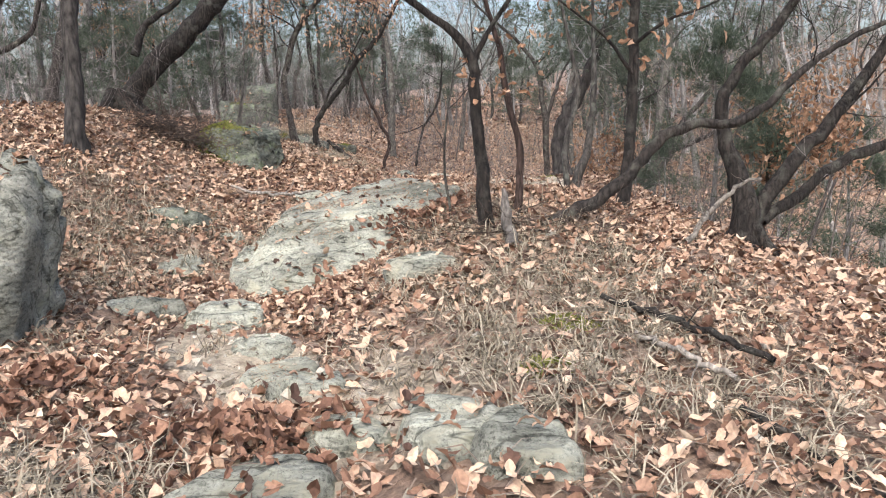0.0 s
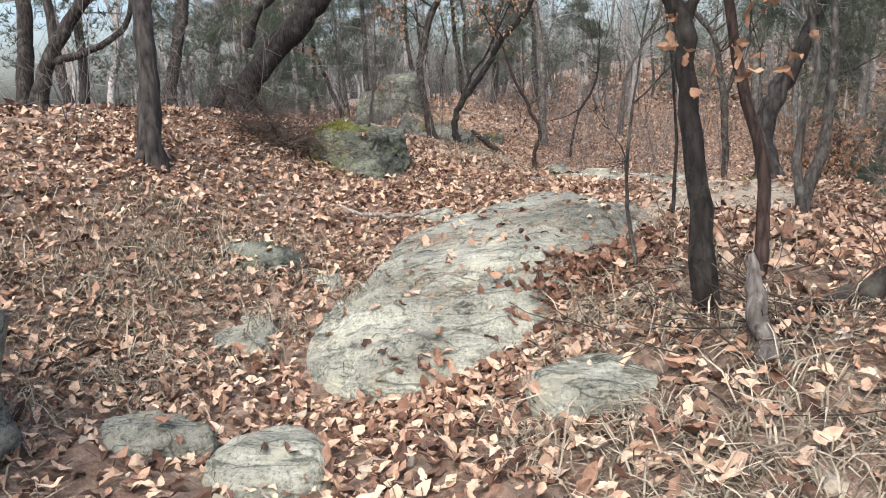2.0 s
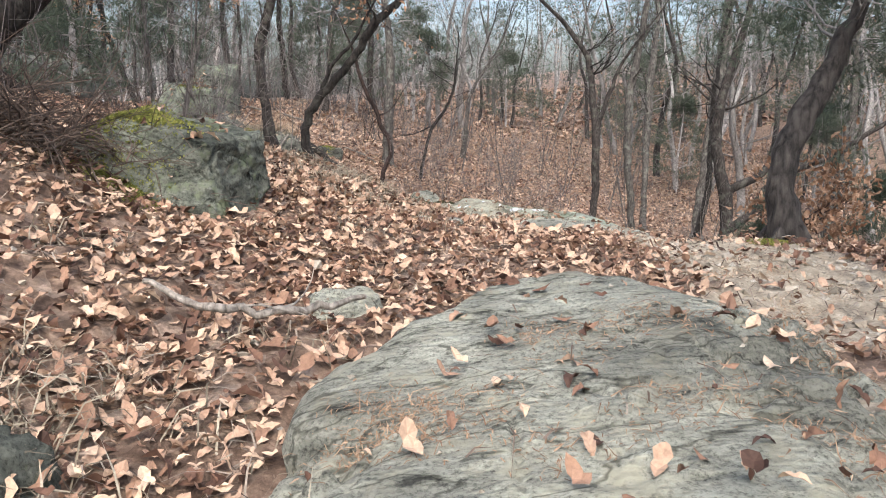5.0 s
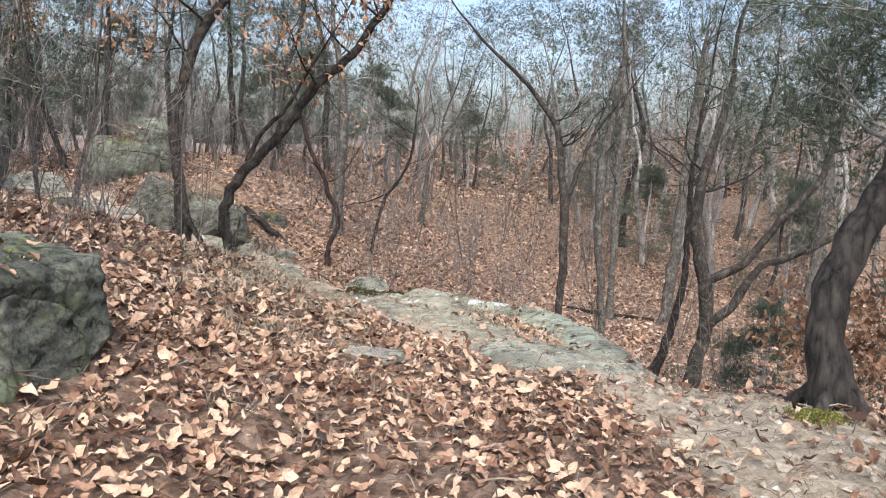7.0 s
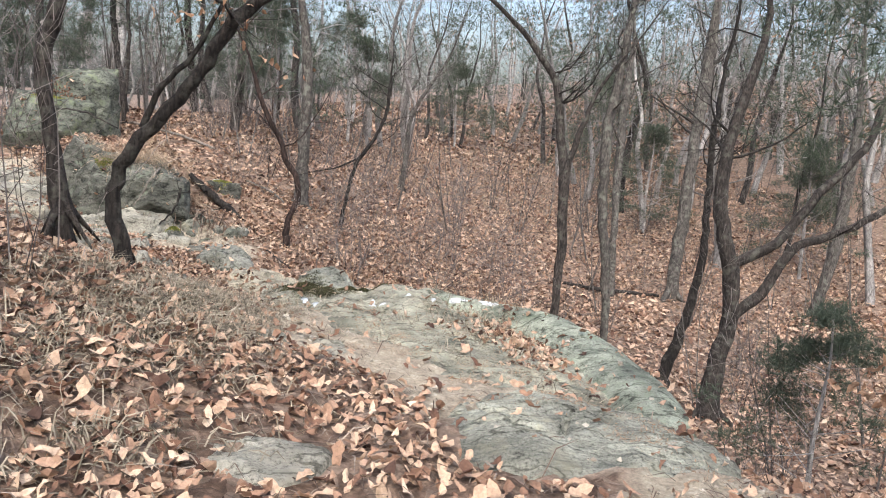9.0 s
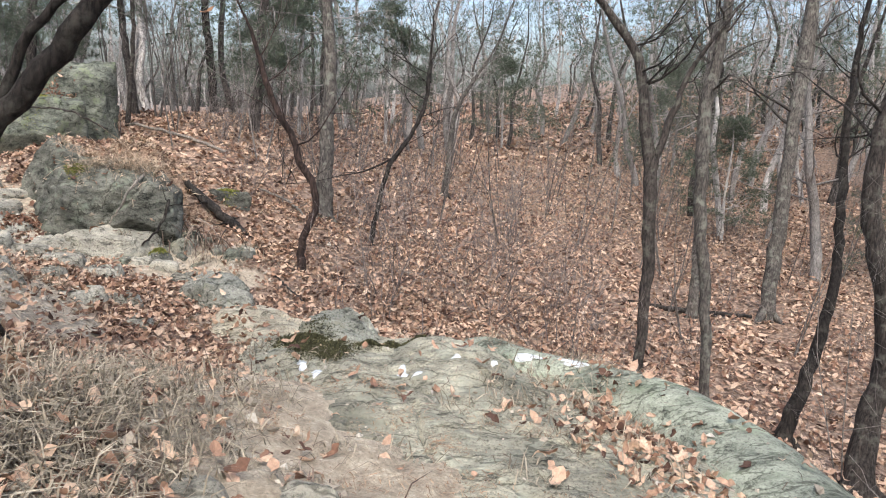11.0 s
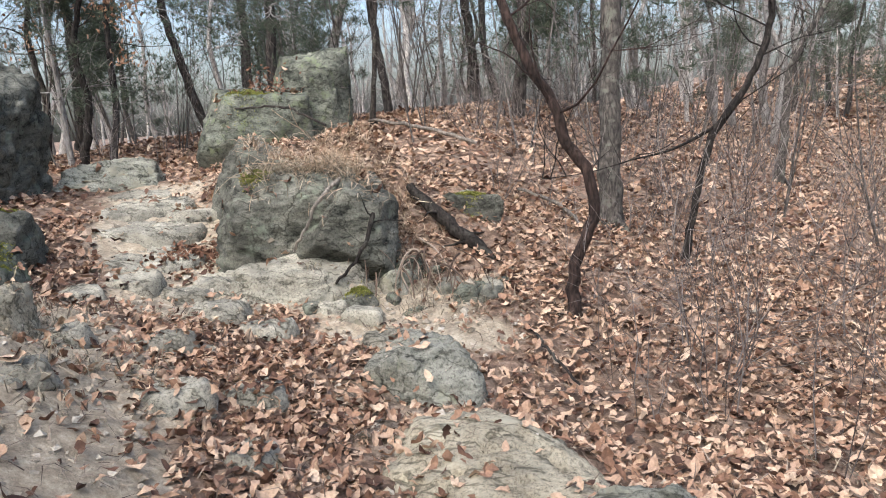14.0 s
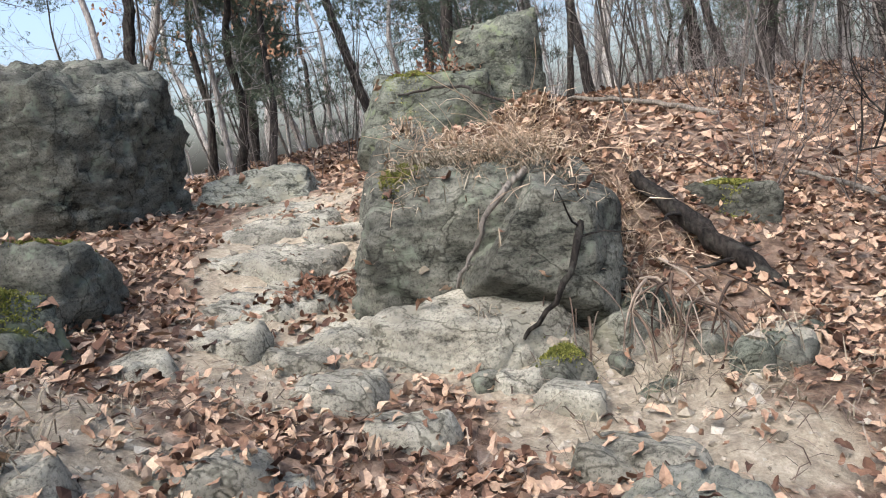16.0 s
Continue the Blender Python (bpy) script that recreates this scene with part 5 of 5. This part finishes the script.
def lay_leaves(name, label, xr, yr, per_metre, size, seed, tilt=0.42, lift=0.03, shapes=LEAVES):
    r = np.random.default_rng(seed)
    x, y = strewn(r, xr, yr, per_metre, litter_keep)
    z = resting(x, y) + np.abs(r.normal(0, lift, len(x))) + 0.012
    v, f = leaf_cloud(np.stack([x, y, z], 1), np.clip(r.lognormal(-0.05, 0.35, len(x)), 0.4, 1.7) * size, spin(r, len(x), tilt), r, shapes)
    ob = mesh_object(name, v, f, litter)
    tagged(ob, label, "leaves", kind="stuff")


lay_leaves("leaf_litter", "curled brown oak leaves strewn over the trail and banks", (-6, 3.2), (0.3, 14), 430, 0.086, 1)
lay_leaves("leaf_litter", "curled brown oak leaves lying along the trail and gully edge", (-8, 3.5), (14, 29), 330, 0.095, 2)
lay_leaves("leaf_litter", "brown oak leaves over the far banks", (-16, -6), (4, 30), 75, 0.12, 3, shapes=FAR_LEAVES)
lay_leaves("leaf_litter", "brown oak leaves on the gully floor", (3.2, 14), (0, 30), 105, 0.13, 4, shapes=FAR_LEAVES)
lay_leaves("leaf_litter", "drifts of brown leaves on the distant slope", (-14, 40), (50, 80), 20, 0.30, 6, shapes=FAR_LEAVES)
lay_leaves("leaf_litter", "brown oak leaves on the far hillside", (-14, 18), (29, 52), 105, 0.13, 5, shapes=FAR_LEAVES)


def blades(name, label, category, material, x, y, length, width, r, upright=0.5, lift=0.0):
    """Thin three-cornered blades, bent over, at each place."""
    n = len(x)
    a = r.uniform(0, 2 * np.pi, n)
    out = np.stack([np.cos(a), np.sin(a), np.zeros(n)], 1)
    ln = (length * r.uniform(0.5, 1.3, n))[:, None]
    up = np.clip(r.normal(upright, 0.25, n), 0.02, 1.2)[:, None]
    p0 = np.stack([x, y, resting(x, y) + lift], 1)
    p1 = p0 + ln * 0.5 * (out * 0.5 + np.array([0, 0, 1.0]) * up)
    p2 = p1 + ln * 0.5 * (out * 0.95 + np.array([0, 0, 1.0]) * (up - 0.55) * 0.7) + r.normal(0, 0.02, (n, 3))
    side = np.stack([-np.sin(a), np.cos(a), r.normal(0, 0.3, n)], 1) * (width * r.uniform(0.6, 1.3, n))[:, None]
    v = np.stack([p0 - side, p0 + side, p1 - side, p1 + side, p2], 1).reshape(-1, 3)
    f = np.array([(0, 1, 3), (0, 3, 2), (2, 3, 4)])
    f = (f[None] + 5 * np.arange(n)[:, None, None]).reshape(-1, 3)
    ob = mesh_object(name, v, f, material)
    tagged(ob, label, category, kind="stuff")
    return ob


def tufts(r, centres, each, spread):
    c = np.repeat(np.array(centres, float), each, 0)
    return c[:, 0] + r.normal(0, spread, len(c)), c[:, 1] + r.normal(0, spread, len(c))


r = np.random.default_rng(31)
cx, cy = [], []
for count, mx, my, sx, sy in ((330, 0.75, 4.2, 0.75, 1.1), (60, -0.1, 6.4, 0.3, 0.5), (120, -2.3, 17.3, 0.45, 1.6), (110, -3.4, 7.2, 0.5, 1.3), (40, -2.4, 16.0, 0.5, 0.9), (36, -1.9, 14.6, 0.4, 1.0), (60, -2.2, 18.4, 0.5, 1.3), (34, 0.25, 7.2, 0.4, 0.7),
                              (50, -2.9, 3.6, 0.7, 1.2), (50, -1.6, 2.6, 0.25, 0.3), (30, -4.5, 10.8, 0.9, 1.2), (30, 0.6, 20.0, 0.9, 1.2), (26, -3.3, 25.4, 0.7, 0.4), (70, -4.65, 25.95, 0.42, 0.25), (30, -5.2, 25.7, 0.15, 0.2), (30, 0.9, 19.2, 0.35, 1.0), (22, -5.0, 22.2, 0.4, 0.6), (150, -2.05, 16.7, 0.25, 0.7), (70, -2.2, 18.2, 0.25, 0.5)):
    cx += list(r.normal(mx, sx, count))
    cy += list(r.normal(my, sy, count))
gx_, gy_ = tufts(r, np.stack([cx, cy], 1), 26, 0.09)
clear = ~(on_rock(gx_, gy_, 1.05) & (gy_ < 12))
gx_, gy_ = gx_[clear], gy_[clear]
blades("dry_grass", "matted straw-coloured dry grass", "grass", straw, gx_, gy_, 0.26, 0.0034, r, 0.36)
hx, hy = tufts(r, np.stack([r.uniform(-2, 16, 700), r.uniform(38, 52, 700)], 1), 12, 0.25)
blades("dry_grass", "pale dry grass on the far hillside", "grass", straw, hx, hy, 0.35, 0.006, r, 0.5)
bx, by = tufts(r, np.stack([r.normal(-4.75, 0.45, 210), r.normal(26.3, 0.32, 210)], 1), 22, 0.07)
blades("dry_grass", "pale straw hanging over the big boulder's top", "grass", pale_straw, bx, by, 0.34, 0.004, r, 0.32)
gx2, gy2 = tufts(r, np.stack([r.normal(-2.9, 0.7, 160), r.normal(7.6, 1.2, 160)], 1), 20, 0.10)
blades("dry_grass", "grey dry grass on the bank beside the trail", "grass", straw, gx2 - 0.7, gy2, 0.3, 0.0034, r, 0.5)
tx, ty = strewn(r, (-7, 4), (0.5, 29), 75, lambda x, y: np.where(on_rock(x, y), 0.07, 0.9))
blades("fallen_twigs", "thin dark twigs and needles scattered on the leaves", "twigs", twig_wood, tx, ty, 0.26, 0.0032, r, 0.08, 0.035)

# rusty pine needles caught in the hollows of the slab and along the trail
needle_litter = island_material("fallen_needle", [(0.0, (0.16, 0.10, 0.062)), (0.5, (0.29, 0.19, 0.12)), (1.0, (0.42, 0.31, 0.21))], 0.85)
r = np.random.default_rng(33)
nx, ny = [], []
for count, mx, my, sx, sy in ((9, -1.4, 7.5, 0.35, 0.3), (9, -0.9, 8.6, 0.5, 0.12), (8, -0.6, 9.3, 0.45, 0.15), (10, -0.2, 7.9, 0.15, 0.4), (8, 0.1, 9.0, 0.12, 0.5), (6, -1.6, 8.75, 0.2, 0.1), (22, 0.9, 10.2, 0.5, 1.2), (24, 1.2, 13.0, 0.5, 1.6), (14, 0.6, 16.6, 0.6, 0.9), (16, 0.2, 18.4, 0.6, 0.7), (10, -0.9, 18.6, 0.4, 0.5), (14, -0.5, 4.2, 0.6, 0.6)):
    nx += list(r.normal(mx, sx, count))
    ny += list(r.normal(my, sy, count))
nx, ny = tufts(r, np.stack([nx, ny], 1), 75, 0.10)
blades("needle_litter", "rust-brown fallen pine needles caught in the rock's hollows", "pine needles", needle_litter, nx, ny, 0.065, 0.0022, r, 0.06, 0.006)

# moss cushions; the dark ones paint shade into the outcrop's hollow and cracks
for label, x, y, z, s, count in (("moss cushion on the boulder's top", -3.65, 12.1, 0.86, 0.36, 2000), ("moss cushion in the grass", 0.72, 4.28, 0.10, 0.12, 500), ("moss cushion in the grass", 0.5, 3.65, 0.08, 0.10, 400),
                                 ("moss and grass on the boulder", -5.35, 25.45, 0.28, 0.14, 700), ("moss cap on the small rock", -3.55, 27.45, -0.18, 0.12, 500), ("bright moss at the path edge", -6.5, 23.1, 0.1, 0.18, 800),
                                 ("moss at the pine's foot", 1.75, 12.95, 0.06, 0.14, 500), ("dark moss flakes standing in for shade in the rock hollow", -1.42, 20.62, -0.72, 0.20, 1300), ("dark moss flakes standing in for shade in the rock hollow", -1.16, 20.32, -0.70, 0.17, 1000), ("dark moss flakes standing in for shade along the rock crack", -0.82, 20.42, -0.70, 0.09, 300), ("dark moss flakes standing in for shade along the rock crack", -0.62, 20.5, -0.6, 0.08, 260), ("dark moss flakes standing in for shade along the rock crack", -0.4, 20.45, -0.6, 0.07, 200), ("dark moss flakes standing in for shade in the rock hollow", -1.28, 20.2, -0.7, 0.14, 900), ("dark moss flakes standing in for shade in the rock hollow", -1.12, 20.0, -0.7, 0.10, 500),
                                 ("bright moss on a stone at the path edge", -7.1, 23.8, 0.25, 0.18, 800), ("moss on the low ledge below the boulder", -4.0, 24.95, -0.6, 0.10, 400), ("moss on the ridge ledge", -7.8, 29.5, 1.5, 0.3, 700)):
    count = 3 * count
    a = r.normal(0, 1, (count, 3)) * np.array([s, s, 0.02]) * 0.6
    p = np.array([x, y, z]) + a
    flake = 0.021 if "hollow" in label else 0.026
    p[:, 2] = resting(p[:, 0], p[:, 1]) + 0.012 + 0.04 * r.random(count) * np.exp(-(a[:, 0] ** 2 + a[:, 1] ** 2) / (s * s))
    v, f = leaf_cloud(p, r.uniform(0.5, 1.2, count) * flake, spin(r, count, 0.9), r)
    ob = mesh_object("moss_cushion", v - np.array([x, y, z]), f, crevice_shade_moss if "dark" in label and "rock " in label else green_moss)
    ob.location = (x, y, z)
    tagged(ob, label, "moss", kind="stuff")

# leaf drift against the slab, and a heap of dead twigs by the mossy boulder
r = np.random.default_rng(55)
for label, x, y, sx, sy, rise, count in (("dark red-brown leaf drift heaped against the slab", -0.12, 7.35, 0.26, 0.3, 0.14, 620), ("leaves gathered at the slab's foot", -1.1, 6.2, 0.45, 0.16, 0.06, 420),
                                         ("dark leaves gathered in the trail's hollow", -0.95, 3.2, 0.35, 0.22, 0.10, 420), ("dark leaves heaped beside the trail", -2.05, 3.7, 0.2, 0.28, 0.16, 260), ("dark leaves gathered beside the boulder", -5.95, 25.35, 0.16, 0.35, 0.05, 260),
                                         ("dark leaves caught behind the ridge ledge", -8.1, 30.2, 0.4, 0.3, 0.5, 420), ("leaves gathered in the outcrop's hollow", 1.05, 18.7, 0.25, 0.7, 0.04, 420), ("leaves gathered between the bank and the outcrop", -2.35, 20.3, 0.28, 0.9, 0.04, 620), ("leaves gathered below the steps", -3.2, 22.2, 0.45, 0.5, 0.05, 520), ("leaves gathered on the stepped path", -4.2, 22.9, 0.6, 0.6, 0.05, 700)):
    px, py = r.normal(x, sx, count), r.normal(y, sy, count)
    pz = resting(px, py) + 0.01 + r.random(count) * rise * np.exp(-(((px - x) / sx) ** 2 + ((py - y) / sy) ** 2) / 2)
    v, f = leaf_cloud(np.stack([px, py, pz], 1), r.uniform(0.06, 0.13, count), spin(r, count, 0.6), r)
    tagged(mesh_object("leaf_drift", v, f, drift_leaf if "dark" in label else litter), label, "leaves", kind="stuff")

heap = Tubes()
for _ in range(190):
    x, y = r.normal(-4.12, 0.30), r.normal(11.8, 0.24)
    a = r.uniform(0, 2 * np.pi)
    twigs_from(heap, r, (x, y, float(ground_z(x, y)) + 0.30 * r.random()), (math.cos(a), math.sin(a), r.normal(0.25, 0.25)), r.uniform(0.3, 0.8), r.uniform(0.005, 0.011), 1, 0.0, 4, True)
tagged(heap.object("brushwood_heap", twig_dark), "heap of dark dead twigs beside the mossy boulder", "brushwood", kind="stuff")
heap = Tubes()
for _ in range(40):
    x, y = r.normal(0.75, 0.3), r.normal(6.0, 0.25)
    a = r.uniform(0, 2 * np.pi)
    twigs_from(heap, r, (x, y, float(ground_z(x, y)) + 0.03), (math.cos(a), math.sin(a), r.normal(0.15, 0.15)), r.uniform(0.25, 0.7), r.uniform(0.004, 0.010), 1, 0.0, 4, True)
tagged(heap.object("brushwood_heap", twig_dark), "dead twigs and stems at the forked tree's foot", "brushwood", kind="stuff")
tangle = Tubes()
for _ in range(46):
    x, y = r.uniform(-4.25, -3.2), r.uniform(25.3, 25.75)
    z = float(ground_z(x, y)) + r.uniform(0.12, 0.4)
    out = np.array([r.normal(0.15, 0.25), -r.uniform(0.15, 0.5), -r.uniform(0.25, 0.6)])
    p0 = np.array([x, y, z])
    tangle.add(bend([p0, p0 + 0.35 * out + [0, 0, 0.12], p0 + 0.75 * out + r.normal(0, 0.05, 3), p0 + out + r.normal(0, 0.06, 3)], 9), np.linspace(r.uniform(0.004, 0.013), 0.002, 9), 5)
tagged(tangle.object("root_tangle", twig_wood), "tangle of thin bare roots hanging down the bank by the boulder", "roots", kind="stuff")
dead = Tubes()
for _ in range(26):
    x, y = r.normal(-4.6, 0.4), r.normal(25.75, 0.15)
    a = r.uniform(0, 2 * np.pi)
    twigs_from(dead, r, (x, y, 0.42), (math.cos(a), -abs(math.sin(a)), r.normal(0.25, 0.3)), r.uniform(0.3, 0.7), r.uniform(0.003, 0.007), 1, 0.0, 4, True)
tagged(dead.object("dead_twigs", pale_straw), "pale dead twigs spilling over the big boulder's top", "twigs", kind="stuff")
log("hanging_root", "dark root sticking out of the worn bank", [(-5.6, 21.9, 0.0, 0.03), (-5.1, 21.6, -0.12, 0.026), (-4.75, 21.45, -0.30, 0.02), (-4.6, 21.4, -0.5, 0.012)], dark_bark, 15, 3)
log("fallen_branch", "pale dead branch rising from the slope", [(2.0, 6.2, 0.2, 0.025), (2.25, 6.35, 0.45, 0.022), (2.5, 6.5, 0.62, 0.018), (2.75, 6.6, 0.7, 0.010)], pale_bark, 16, 3)
log("fallen_branch", "dark branch half buried in the leaves", [(1.35, 3.4, -0.02, 0.014), (1.55, 3.05, -0.1, 0.018), (1.8, 2.6, -0.2, 0.016)], dark_bark, 17, 1)


# frozen puddles on the outcrop
ice = shader("thin_ice", 0.22)
ice_grain = grain(ice[1], place(ice[1]), 14.0, 5)
ice[1].links.new(ramp(ice[1], ice_grain, [(0.3, (0.34, 0.37, 0.37)), (0.7, (0.66, 0.70, 0.72))]), ice[2].inputs["Base Color"])


def ice_patch(x, y, long, wide, turn, seed):
    """A thin skin of ice with a ragged outline, draped on the rock."""
    r = np.random.default_rng(seed)
    th = np.linspace(0, 2 * np.pi, 28, endpoint=False)
    edge = 1 + 0.28 * np.sin(2 * th + r.uniform(0, 6)) + 0.2 * np.sin(3 * th + r.uniform(0, 6)) + 0.12 * np.sin(7 * th + r.uniform(0, 6))
    s = np.linspace(0.0, 1.0, 7)[:, None]
    u, v = s * edge * np.cos(th) * long, s * edge * np.sin(th) * wide
    c, k = math.cos(radians(turn)), math.sin(radians(turn))
    px, py = (x + c * u - k * v).ravel(), (y + k * u + c * v).ravel()
    pz = resting(px, py) + np.repeat(0.012 - 0.020 * s[:, 0] ** 3, 28)
    z0 = float(pz[0])
    i, j = np.meshgrid(np.arange(6), np.arange(28), indexing="ij")
    q = np.stack([i * 28 + j, (i + 1) * 28 + j, (i + 1) * 28 + (j + 1) % 28, i * 28 + (j + 1) % 28], -1).reshape(-1, 4)
    ob = mesh_object("ice_patch", np.stack([px - x, py - y, pz - z0], 1), q, ice[0], smooth=True)
    ob.location = (x, y, z0)
    tagged(ob, "thin white patch of ice frozen on the rock", "ice", "ice patches on the outcrop")


for i, (x, y, long, wide, turn) in enumerate(((-0.53, 19.63, 0.10, 0.05, 70), (-0.42, 19.5, 0.05, 0.03, 40), (-1.34, 19.89, 0.12, 0.05, 100), (-1.2, 19.65, 0.09, 0.05, 80),
                                              (0.21, 19.78, 0.05, 0.03, 60), (-0.09, 19.79, 0.06, 0.03, 20), (0.62, 20.5, 0.16, 0.05, -35), (1.0, 20.28, 0.2, 0.06, -35))):
    ice_patch(x, y, long, wide, turn, i + 900)
